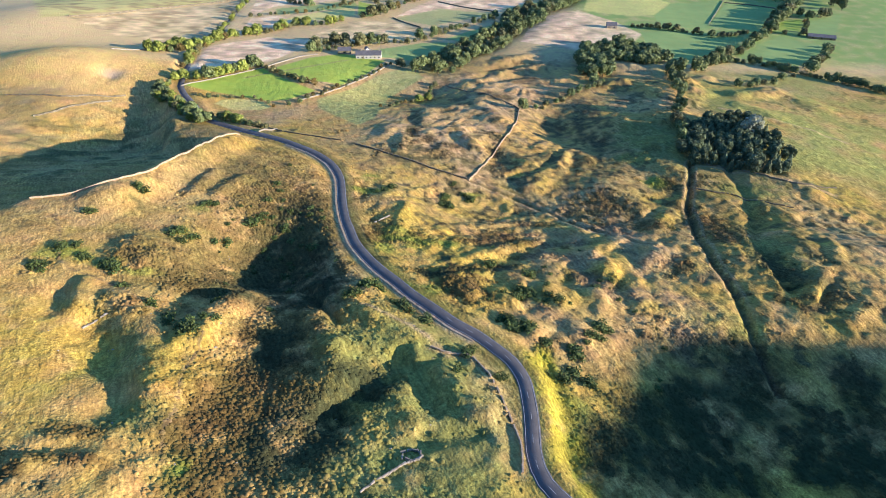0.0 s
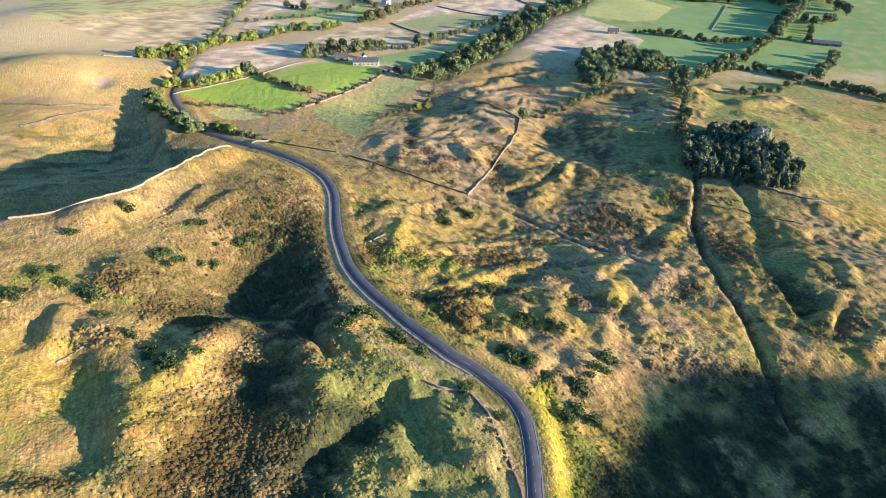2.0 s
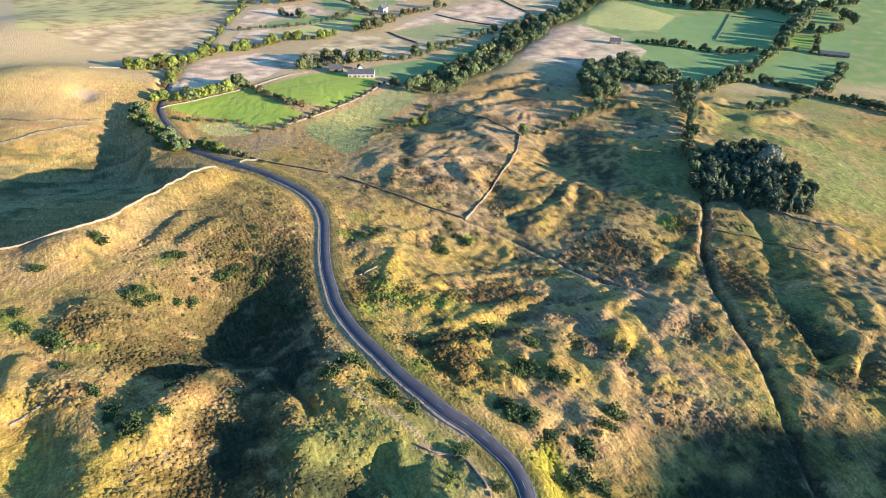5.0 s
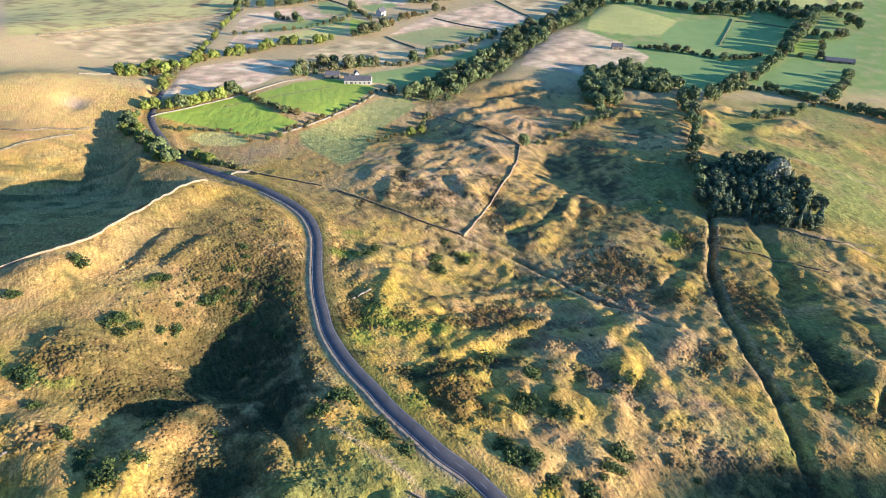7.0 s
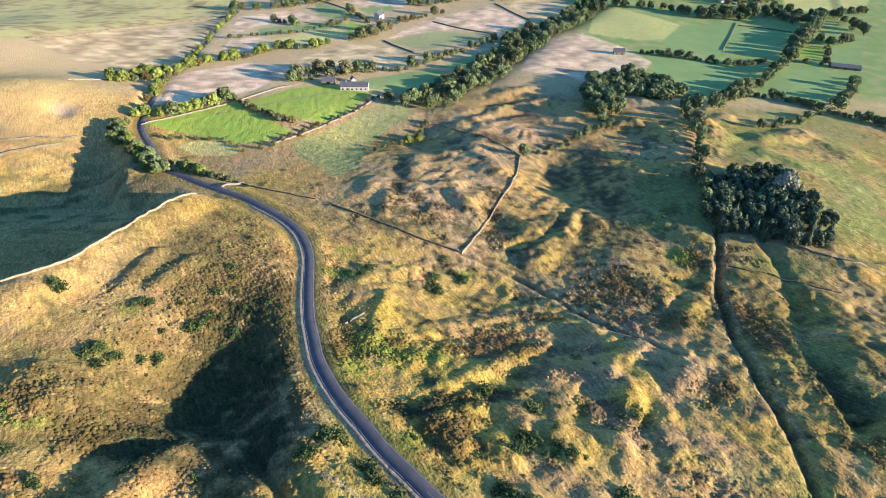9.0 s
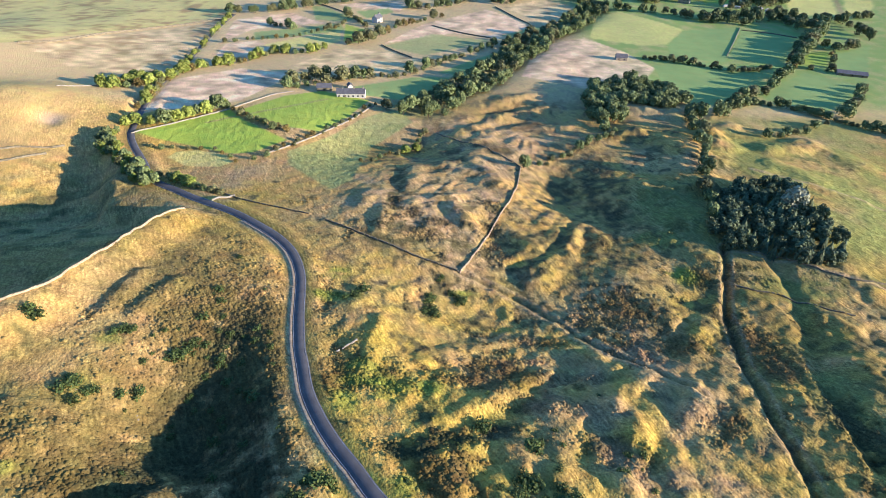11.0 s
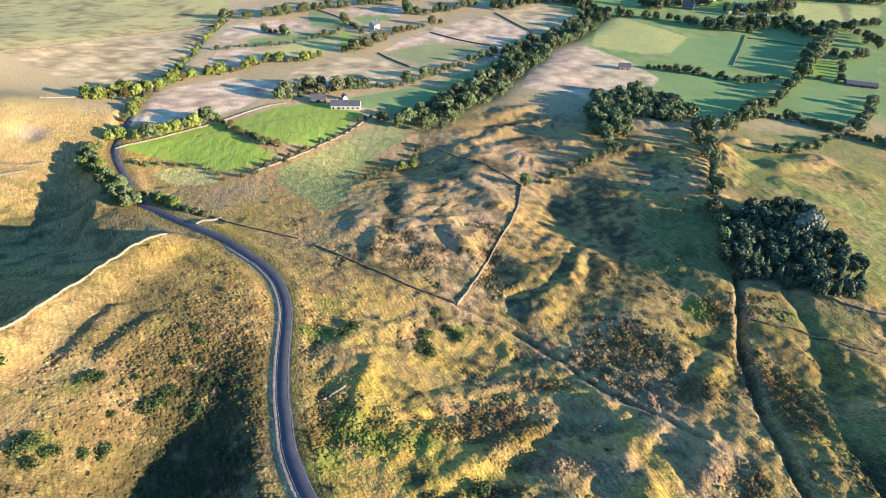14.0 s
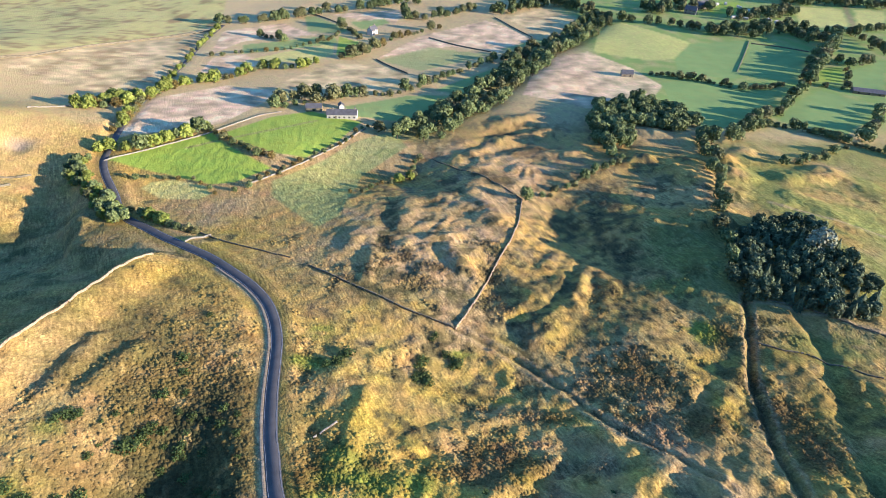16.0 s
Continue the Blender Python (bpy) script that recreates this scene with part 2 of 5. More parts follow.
HEDGE7 = [(-116.5, 359.6), (-91.1, 338.1), (-78.6, 332.8)]
HEDGE8 = [(-164.3, 353.8), (-167.0, 413.8), (-136.4, 446.8), (-110.5, 478.7)]
CLUMP8 = [(-195.0, 384.8), (-186.6, 386.0), (-176.6, 404.9)]
HEDGE9 = [(-91.1, 397.6), (-69.7, 407.8), (-57.8, 419.2), (-26.8, 427.4), (-9.4, 442.4), (13.3, 470.7), (43.2, 503.2), (72.1, 531.7)]
HOUSEFRONT = [(-59.6, 383.8), (-42.2, 384.1)]
BARN = [(134.7, 478.8), (143.4, 477.6)]
FARHOUSE = [(-56.3, 565.8), (-47.9, 566.8)]
HEDGEFIELD = [(-82.1, 305.2), (-74.2, 314.6), (-57.6, 339.7), (-45.4, 356.1), (-35.6, 376.3)]
LAWN = [(-152.9, 319.9), (-138.0, 315.0), (-120.4, 310.9), (-98.3, 302.9), (-88.3, 305.8), (-82.3, 314.1), (-75.8, 321.9), (-86.1, 329.4), (-104.0, 343.0), (-115.6, 357.1), (-136.5, 335.5)]
LAWN2 = [(-110.8, 355.7), (-90.6, 382.2), (-70.4, 393.6), (-39.4, 381.5), (-48.4, 355.8), (-62.6, 335.9), (-79.7, 337.7), (-93.0, 345.1)]
STRIP = [(-55.2, 401.8), (-16.0, 426.0), (12.8, 430.9), (-7.6, 392.5), (-23.9, 388.3), (-46.8, 389.7)]
STRIP2 = [(1.8, 438.4), (56.2, 505.1), (67.1, 506.1), (45.2, 471.8), (18.3, 432.6)]
STRAW4 = [(-159.8, 344.4), (-166.0, 403.5), (-132.3, 433.7), (-98.2, 427.2), (-100.0, 406.6), (-114.9, 368.9)]
STRAW5 = [(-98.4, 443.7), (-68.3, 489.0), (-18.9, 480.9), (-12.0, 461.2), (-50.9, 420.0), (-86.7, 423.5)]
GREEN_R2 = [(160.8, 471.0), (200.6, 480.3), (245.0, 461.2), (199.5, 412.0), (167.3, 388.7), (150.7, 404.7)]
GREEN_R3 = [(236.8, 436.7), (271.1, 465.5), (297.9, 437.4), (248.1, 390.4), (215.4, 407.7)]
ROUGH7 = [(78.8, 513.0), (122.2, 536.6), (148.0, 497.9), (159.0, 462.8), (140.5, 429.3), (97.4, 415.9), (59.2, 437.8)]
GREENMID = [(-72.8, 309.1), (-42.1, 353.4), (-19.7, 374.3), (-12.2, 353.7), (-33.4, 327.1), (-36.4, 277.3), (-43.8, 266.9), (-69.4, 295.3)]
PLANT = [(129.0, 274.3), (151.1, 280.0), (162.5, 274.2), (161.4, 257.5), (165.3, 237.5), (156.4, 217.7), (143.3, 215.1), (130.1, 226.1), (112.1, 228.6), (112.5, 243.2)]
WILLOW = [(152.0, 254.9)]
STREAM_L = [(-138.6, 304.5), (-131.4, 304.7), (-126.6, 305.6), (-115.3, 308.0), (-101.3, 303.8), (-94.2, 293.9), (-86.1, 297.6), (-78.0, 307.8)]
OVALFIELD = [(-127.1, 296.9), (-125.7, 303.1), (-116.3, 306.6), (-102.2, 302.2), (-95.7, 294.5), (-99.3, 289.2), (-115.1, 289.1)]
LANEHEDGE = [(-168.2, 406.8), (-171.3, 442.0), (-174.3, 479.7), (-180.0, 530.9), (-181.4, 573.8)]
HEDGE8B = [(-108.6, 470.8), (-93.7, 474.5), (-83.9, 485.2)]
HEDGE10 = [(-161.4, 494.6), (-142.1, 505.9), (-115.0, 515.4), (-100.9, 530.3), (-81.9, 550.2), (-79.8, 566.7)]
HEDGE11 = [(-182.4, 584.4), (-160.9, 588.8), (-148.7, 598.3), (-136.0, 607.0), (-109.1, 630.3)]
HEDGE12 = [(-140.4, 550.4), (-129.4, 548.3), (-119.5, 539.0)]
HEDGE13 = [(-65.8, 500.2), (-54.3, 509.1), (-47.3, 524.0), (-36.1, 548.2), (-23.2, 563.3), (-9.6, 578.2), (2.4, 590.3)]
HEDGE14 = [(-100.6, 635.5), (-65.6, 652.1), (-40.3, 675.4), (-21.0, 682.0)]
HEDGE14B = [(-80.5, 587.6), (-69.5, 566.9), (-59.7, 555.0)]
HEDGE15 = [(-27.7, 648.5), (-25.1, 619.6), (-0.5, 623.3), (15.2, 640.3), (37.4, 660.0)]
WOOD_TOP = [(58.4, 648.2), (88.0, 671.4), (115.2, 685.1), (143.6, 670.1), (150.4, 633.6)]
WOOD_E = [(162.1, 639.3), (183.2, 629.6), (204.1, 628.7), (224.7, 619.2), (244.5, 602.5)]
WOOD_E2 = [(210.2, 668.3), (236.0, 687.9), (269.8, 693.3), (248.0, 602.6), (227.4, 611.9)]
WOOD_E3 = [(244.5, 602.5), (275.6, 598.1), (322.0, 615.6), (325.3, 577.5)]
WOOD_E4 = [(286.9, 650.4), (319.7, 662.5), (355.9, 679.9)]
HEDGE5B = [(358.2, 603.3), (323.2, 553.5), (291.4, 510.6), (269.4, 477.9)]
CLUMP_E = [(314.9, 524.7), (324.2, 520.0), (340.2, 526.6)]
BELT_E = [(369.7, 603.9), (372.5, 582.7), (369.1, 548.4)]
HEDGE_E1 = [(266.3, 473.5), (277.5, 469.9), (289.8, 468.9), (316.0, 511.8)]
HEDGE_E2 = [(297.5, 435.5), (273.4, 406.7), (254.0, 383.1)]
HEDGE_E3 = [(158.2, 486.6), (175.5, 478.9), (208.0, 466.0)]
HEDGE_E4 = [(213.8, 462.6), (228.4, 464.1), (247.5, 470.7)]
TOPBELT = [(372.0, 718.9), (416.8, 718.1), (465.4, 703.3)]
TOPBELT2 = [(342.3, 609.8), (374.2, 611.6), (412.9, 618.8)]
FARMTREES = [(-93.1, 399.3), (-83.8, 410.2), (-71.6, 418.0), (-60.3, 412.9)]
CLOUGHBUSH = [(-18.6, 319.5), (-10.1, 325.1), (-5.2, 343.7)]
CLOUGHBUSH2 = [(-34.5, 304.7), (-28.4, 308.4), (-22.8, 319.5)]
LANEWALL = [(-280.6, 443.0), (-266.2, 455.3), (-256.4, 478.7), (-247.7, 500.5), (-226.6, 527.6), (-203.3, 546.5), (-179.1, 566.6)]
WALL_D = [(-210.9, 362.3), (-196.2, 381.4)]
WALL_K = [(114.7, 230.8), (123.0, 227.8), (133.6, 224.6), (140.5, 217.3), (148.7, 212.0), (157.9, 208.7), (173.7, 210.7)]
WALL_L = [(110.1, 207.1), (115.6, 204.4), (123.5, 202.5), (131.8, 197.7), (137.6, 193.7), (144.5, 191.4)]
DALEWALL = [(-234.3, 288.9), (-216.2, 288.7), (-201.9, 289.2), (-194.0, 295.7), (-184.6, 300.6), (-179.1, 304.7)]
DALEWALL2 = [(-207.2, 266.3), (-200.8, 272.3), (-196.9, 278.4), (-189.4, 286.0), (-182.4, 294.9)]
WALL_E = [(-111.3, 628.0), (-90.6, 605.2), (-71.7, 583.4)]
WALL_F = [(-4.4, 560.5), (14.1, 544.6), (44.7, 525.9)]
WALL_G = [(55.1, 632.8), (67.5, 602.5), (82.2, 570.8)]
WALL_H = [(270.6, 579.4), (247.6, 536.8), (225.9, 497.6)]
WALL_I = [(268.9, 571.0), (289.8, 564.0), (308.2, 551.5)]
WALL_J = [(-42.4, 500.1), (-31.3, 485.5), (-17.5, 469.4)]
WALL_LAWN = [(-153.0, 318.9), (-141.0, 330.4), (-129.3, 342.5), (-116.3, 356.4), (-110.7, 364.9), (-97.2, 383.3), (-86.1, 390.6)]
WALL_LAWN2 = [(-82.0, 304.6), (-74.1, 314.1), (-57.4, 338.8), (-44.8, 355.6), (-35.9, 373.4)]
MOORGREEN = [(-444.5, 651.6), (-207.0, 675.4), (-182.8, 581.1), (-249.9, 504.9), (-282.0, 445.3), (-294.4, 431.7)]
MOORSTRAW = [(-279.2, 440.8), (-245.5, 496.2), (-179.4, 563.1), (-170.4, 439.7), (-182.3, 410.4), (-234.5, 414.4)]
PINK_A = [(-174.6, 562.9), (-132.9, 593.6), (-97.4, 560.1), (-123.5, 552.2), (-150.4, 535.0), (-164.0, 498.7)]
PINK_B = [(-159.3, 492.0), (-140.9, 501.4), (-118.9, 483.5), (-137.7, 451.3), (-155.8, 431.7)]
GREEN_A = [(-147.9, 526.0), (-120.8, 540.5), (-83.6, 560.9), (-76.0, 540.6), (-115.0, 515.4), (-141.7, 504.4)]
GREEN_B = [(-113.6, 509.6), (-80.2, 538.8), (-75.5, 509.2), (-92.0, 485.6), (-133.3, 489.4)]
GREEN_C = [(-78.6, 558.4), (-47.4, 533.1), (-61.2, 503.2), (-73.4, 509.3)]
GREEN_D = [(-118.4, 619.4), (-108.2, 619.8), (-72.1, 579.4), (-79.6, 565.0), (-106.4, 570.6)]
PINK_C = [(-94.3, 629.3), (-27.9, 653.3), (-35.4, 603.9), (-66.2, 610.4)]
GREEN_E = [(-75.4, 603.8), (-46.6, 619.2), (-40.5, 605.1), (-62.7, 581.1)]
PINK_D = [(-40.4, 505.6), (-9.3, 570.7), (46.0, 620.8), (64.6, 598.4), (81.6, 566.2), (49.2, 526.4), (14.1, 540.2)]
TEAL_A = [(-39.9, 499.2), (-3.8, 534.6), (43.5, 520.1), (-8.6, 476.2)]
TEAL_B = [(52.0, 534.1), (80.3, 563.2), (103.1, 571.5), (72.1, 531.7)]
STRAW_T = [(62.6, 633.8), (104.4, 669.1), (140.2, 637.0), (118.9, 591.9), (94.3, 578.3)]
LIGHT_E = [(148.3, 612.4), (172.6, 629.3), (216.3, 569.9), (186.0, 521.3), (162.7, 519.9), (126.8, 536.9)]
GREEN_E1 = [(187.3, 521.4), (215.2, 566.5), (269.3, 580.9), (218.9, 482.8), (179.2, 490.0)]
GREEN_E2 = [(270.4, 574.5), (308.0, 552.9), (261.5, 478.4), (226.9, 494.0)]
GREEN_E3 = [(289.0, 507.7), (315.8, 516.8), (296.0, 481.4), (278.4, 479.6)]
GREEN_E4 = [(320.5, 509.7), (359.6, 533.2), (307.5, 449.3), (287.0, 458.2)]
GREEN_E5 = [(367.2, 703.1), (417.7, 698.2), (384.3, 627.4), (341.0, 627.7)]
GREEN_E6 = [(430.5, 698.2), (456.6, 689.2), (417.8, 626.7), (390.3, 624.1)]
CAMP = [(293.7, 723.0), (320.8, 715.5), (299.3, 664.4), (270.5, 670.5)]
DRIVE2 = [(-121.8, 337.5), (-106.0, 350.0), (-80.9, 367.9), (-64.7, 379.9)]
MOORPATH = [(-372.0, 636.1), (-314.5, 596.3), (-277.4, 579.8), (-229.6, 590.9)]
TOPTRACK = [(426.7, 709.1), (408.7, 669.1), (389.7, 627.7)]
FOOTPATH = [(-119.5, 141.3), (-111.8, 131.4), (-104.5, 117.6), (-100.1, 113.5), (-86.6, 108.6), (-71.1, 98.7), (-58.7, 92.5), (-56.5, 89.9), (-56.3, 78.6), (-54.1, 67.9), (-53.7, 60.0), (-51.1, 54.2)]
VERGEWALL = [(-2.6, 92.1), (0.8, 90.6), (6.3, 89.6), (10.4, 84.1), (12.8, 77.1), (14.6, 69.9), (15.9, 63.1), (15.4, 56.3)]
SHORTWALL2 = [(-24.4, 160.2), (-18.9, 165.6)]
ROCKLINE = [(-85.9, 92.8), (-84.2, 95.1), (-80.6, 97.5)]
SLIPPATH = [(-20.7, 107.0), (-11.5, 101.3), (-3.6, 95.4), (1.2, 88.9)]
TRAILC = [(113.5, 227.7), (129.0, 224.6), (149.6, 212.4), (169.4, 204.0)]
TRAILD = [(107.3, 208.8), (119.2, 202.6), (132.9, 200.0), (142.7, 189.0), (147.6, 171.9)]
TRAILE = [(155.0, 297.4), (175.2, 285.7), (189.6, 275.8), (208.3, 261.2)]
BUSHES = [(16.2, 106.3), (19.4, 102.8), (22.8, 101.6), (28.5, 116.9), (19.5, 116.8), (23.8, 119.6), (32.2, 117.4), (40.1, 100.8), (34.7, 95.1), (31.0, 86.6), (34.5, 84.5), (43.1, 106.9), (4.9, 90.5), (14.6, 82.2), (-101.4, 161.4), (-110.5, 145.7), (-80.6, 159.6), (-79.1, 140.0), (-82.8, 139.7), (-70.8, 140.7), (-105.3, 123.7), (-99.8, 120.5), (-92.9, 118.0), (-66.1, 155.1), (-63.9, 159.6), (-107.2, 113.1)]
BUSHES2 = [(-56.7, 94.3), (-61.9, 91.8), (-59.9, 93.5), (-65.9, 95.0), (-74.3, 99.8), (-82.2, 108.1), (-91.6, 115.7), (-21.6, 126.6), (-22.0, 117.6), (-16.6, 120.3), (-11.3, 107.9), (-3.8, 103.5), (-19.2, 116.1), (-24.7, 112.0), (16.5, 135.8), (27.0, 130.8), (1.1, 187.7), (5.1, 205.0), (-23.8, 186.5), (-20.6, 191.5), (0.6, 194.5), (10.0, 196.4)]
BRACKENS = [(-65.7, 117.7), (-68.5, 114.2), (-62.9, 121.6), (-46.0, 94.1), (-37.6, 86.5), (-35.2, 95.7), (-44.8, 77.4), (-36.3, 72.3), (-48.0, 65.7), (-39.3, 63.9), (-47.5, 72.6), (-33.0, 78.8), (-50.9, 62.0), (1.9, 120.3), (5.9, 122.1), (-19.5, 153.3), (-24.5, 145.5), (15.0, 159.1), (22.1, 161.3), (-9.7, 151.2)]
DARKS = [(70.5, 101.5), (80.1, 98.4), (45.6, 79.4), (61.1, 86.1), (64.3, 78.8), (38.2, 68.4), (34.2, 62.7), (50.8, 66.1), (62.7, 68.4), (95.5, 81.0), (86.2, 73.5), (109.1, 93.7), (96.2, 69.0), (-51.5, 145.8), (-58.2, 138.1), (-51.3, 162.4), (-42.7, 138.8), (-22.2, 69.3), (-17.3, 76.9), (-64.6, 125.4), (-59.4, 127.6), (-59.7, 118.4), (-73.0, 118.4), (-67.6, 118.7)]
GREENS = [(94.6, 213.3), (95.8, 210.1), (-16.0, 151.6), (-18.0, 141.9), (-10.6, 142.9), (-29.6, 201.6), (-107.0, 121.1), (-102.9, 121.2), (-79.7, 140.4), (74.2, 112.7), (85.1, 111.5), (25.2, 69.6), (26.6, 80.3), (25.8, 87.7), (29.4, 77.2), (-48.3, 54.1)]

# ridges and hollows: both ends of the crest, half width, height
KNOLL = [
    (-11, 327, 7, 312, 6.8, 2.6), (8, 299, 34, 271, 6.8, 3), (13, 262, 24, 249, 5.1, 2.6), (11, 256, 16, 223, 4.2, 3.2),
    (-19, 249, -11, 228, 5.1, 2.4), (-37, 293, -21, 309, 5.1, 1.6), (-6, 236, 5, 241, 5.1, 2), (4, 227, 8, 222, 3.4, 1.3),
    (-41, 237, -31, 248, 2.5, 1.5), (-30, 258, -18, 262, 5.1, 1.6), (-6, 258, 8, 259, 5.1, 2.2), (37, 367, 66, 380, 7.6, 2.6),
    (28, 338, 53, 332, 6.8, 2.4), (120, 383, 143, 375, 7.6, 3.5)]
KNOLLTOP = [
    (8, 331, 20, 349, 4.2, 1.8), (22, 347, 39, 370, 4.2, 2.8), (42, 394, 67, 401, 5.1, 2.2), (45, 372, 73, 380, 4.2, 2),
    (33, 342, 52, 356, 4.2, 2), (77, 377, 83, 356, 4.2, 2), (32, 361, 37, 370, 3.4, -1.8), (58, 358, 81, 346, 4.2, 1.6),
    (105, 340, 121, 344, 5.1, 1.8), (117, 364, 136, 354, 5.1, 1.8)]
DOMES = [
    (116, 387, 141, 376, 6.8, 4.5), (142, 378, 148, 364, 5.1, 3.5), (80, 327, 112, 346, 7.6, 3.5), (112, 344, 133, 318, 8.5, 4.5),
    (84, 272, 106, 272, 10.2, 4), (153, 344, 157, 328, 6.8, 6), (178, 328, 206, 338, 7.6, 4.5), (206, 339, 223, 316, 8.5, 4),
    (160, 378, 150, 356, 5.1, -4)]
HOLLOWED = [
    (58, 255, 36, 212, 2.9, 2.6), (62, 248, 53, 223, 2.9, 3), (53, 223, 40, 204, 2.7, 3), (69, 237, 64, 225, 3.1, 2),
    (51, 233, 38, 215, 2.7, -2), (42, 235, 34, 222, 2.9, 2.2), (134, 337, 122, 286, 12.8, 5.5), (121, 283, 113, 250, 13.6, 5),
    (113, 250, 106, 218, 12.8, 3), (100, 283, 114, 280, 10.2, 1.6), (87, 289, 81, 253, 10.2, -3), (81, 253, 68, 223, 8.5, -3),
    (155, 343, 143, 305, 6, 3.5), (132, 192, 139, 187, 4.2, 2.4), (157, 215, 160, 206, 6, 3.6), (171, 307, 183, 290, 6.8, 2.5)]
HUMMOCKS = [
    (1, 127, 9, 125, 4.2, 2.4), (-15, 132, -9, 124, 3.4, 1.4), (23, 131, 25, 127, 3.4, 1.9), (49, 144, 52, 133, 3.8, 2.6),
    (60, 144, 56, 138, 3.4, 1.4), (60, 129, 60, 120, 3.8, 2.6), (71, 150, 72, 144, 3.4, 2), (40, 121, 46, 122, 3.8, 2.2),
    (67, 123, 68, 118, 3.8, 2), (56, 109, 59, 103, 3.8, 2), (39, 105, 42, 102, 3.4, 1.5), (32, 126, 35, 124, 3.4, 1.5),
    (12, 117, 19, 114, 3.4, 1.6), (31, 143, 33, 132, 3.4, 1.4), (-4, 112, -1, 109, 3, 1.2), (21, 102, 24, 100, 3.4, 1.3)]
BROWS = [
    (-90, 134, -78, 125, 6.8, 1.6), (-87, 187, -89, 168, 2.7, 2.4), (-75, 185, -81, 169, 3, 2.2), (-108, 158, -95, 226, 8.5, 2.5),
    (-101, 183, -95, 236, 5.1, 1.2), (-83, 93, -73, 81, 6.8, -1.5), (-80, 75, -74, 72, 4.2, -1)]
LEFTFORMS = [
    (-81, 102, -59, 74, 6.5, 3.2), (-83, 91, -76, 82, 6.0, -3.0), (-60, 72, -56, 64, 4.0, 2.2), (-67, 70, -67, 66, 4.5, -2.2),
    (-92, 108, -90, 98, 3.0, 2.4), (-96, 102, -95, 96, 3.5, -1.8), (-89, 127, -81, 123, 7.0, 3.0), (-59, 89, -54, 112, 4.0, 5.0),
    (-68, 108, -58, 114, 3.5, -2.5), (-102, 115, -60, 90, 2.2, 1.0), (-54, 94, -53, 77, 4.0, 2.0), (-71, 52, -63, 54, 2.2, 1.3),
    (-74, 57, -70, 58, 1.6, 0.9), (-72, 48, -73, 52, 2.0, 1.2), (-55, 53, -57, 47, 3.0, 1.2)]
FOLDFORMS = [
    (-33, 102, -27, 91, 4.0, 2.4), (-25, 89, -23, 79, 3.2, 2.6), (-40, 120, -27, 101, 1.6, -2.6), (-7, 88, -18, 79, 2.6, 2.2),
    (-10, 86, -24, 69, 3.4, -3.6), (-24, 69, -29, 58, 4.5, -2.0), (0, 81, 8, 72, 4.5, 2.6), (-5, 82, -3, 71, 3.2, -1.6),
    (-12, 77, -5, 69, 3.0, 1.2), (-3, 63, 8, 66, 3.0, -1.4), (-20, 93, -8, 95, 5.0, 1.5), (-25, 113, -18, 116, 3.0, 1.6),
    (-33, 121, -27, 117, 3.0, 1.4), (-19, 104, -12, 99, 3.0, 1.2)]
SLIPFORMS = [
    (6, 138, 34, 160, 2.6, 2.4), (18, 138, 45, 162, 3.2, -2.0), (-0, 162, 45, 188, 3.0, 1.3), (-2, 156, 20, 162, 2.0, -1.0),
    (-14, 176, -17, 152, 2.6, 1.8), (-26, 162, -21, 171, 2.4, -1.2), (4, 123, 8, 118, 3.6, 2.4), (20, 130, 22, 125, 3.0, 1.8),
    (33, 142, 42, 132, 3.6, 1.6), (62, 159, 49, 145, 2.8, 2.2), (48, 155, 56, 158, 2.6, -1.6), (75, 152, 68, 141, 3.0, 2.0),
    (67, 149, 64, 143, 2.4, -1.4), (55, 141, 49, 128, 3.2, 2.2)]
SLIPFORMS2 = [
    (42, 137, 47, 131, 3.0, -1.6), (76, 194, 81, 187, 3.0, 1.8), (50, 166, 54, 162, 3.0, 1.6), (31, 123, 34, 117, 3.0, 2.0),
    (17, 120, 19, 114, 2.8, 1.6), (45, 122, 46, 116, 3.0, 2.0), (7, 126, 13, 130, 2.4, 1.2), (-30, 176, -20, 189, 3.0, 1.4),
    (-13, 191, -1, 200, 3.0, 1.4), (24, 196, 27, 191, 2.6, 1.4), (-23, 108, -18, 102, 2.4, 1.4), (-4, 116, -0, 108, 2.0, 1.2),
    (23, 105, 24, 100, 2.6, 1.6), (35, 106, 37, 101, 2.6, 1.6)]
GULLYFORMS = [
    (105, 206, 97, 193, 2.4, 2.6), (96, 193, 79, 168, 3.4, 2.2), (104, 196, 101, 176, 3.0, 1.4), (111, 198, 117, 192, 4.0, 1.8),
    (132, 189, 139, 182, 3.2, 2.2), (138, 217, 154, 211, 3.4, 2.4), (92, 240, 107, 221, 6.0, 2.4), (133, 177, 119, 141, 5.0, 2.0),
    (126, 187, 112, 151, 4.0, -1.2), (112, 151, 109, 130, 3.5, -1.6), (138, 158, 127, 138, 2.4, 2.2), (123, 136, 112, 122, 2.6, 2.0),
    (127, 137, 112, 117, 1.6, -1.8), (116, 110, 131, 123, 2.6, 1.6)]
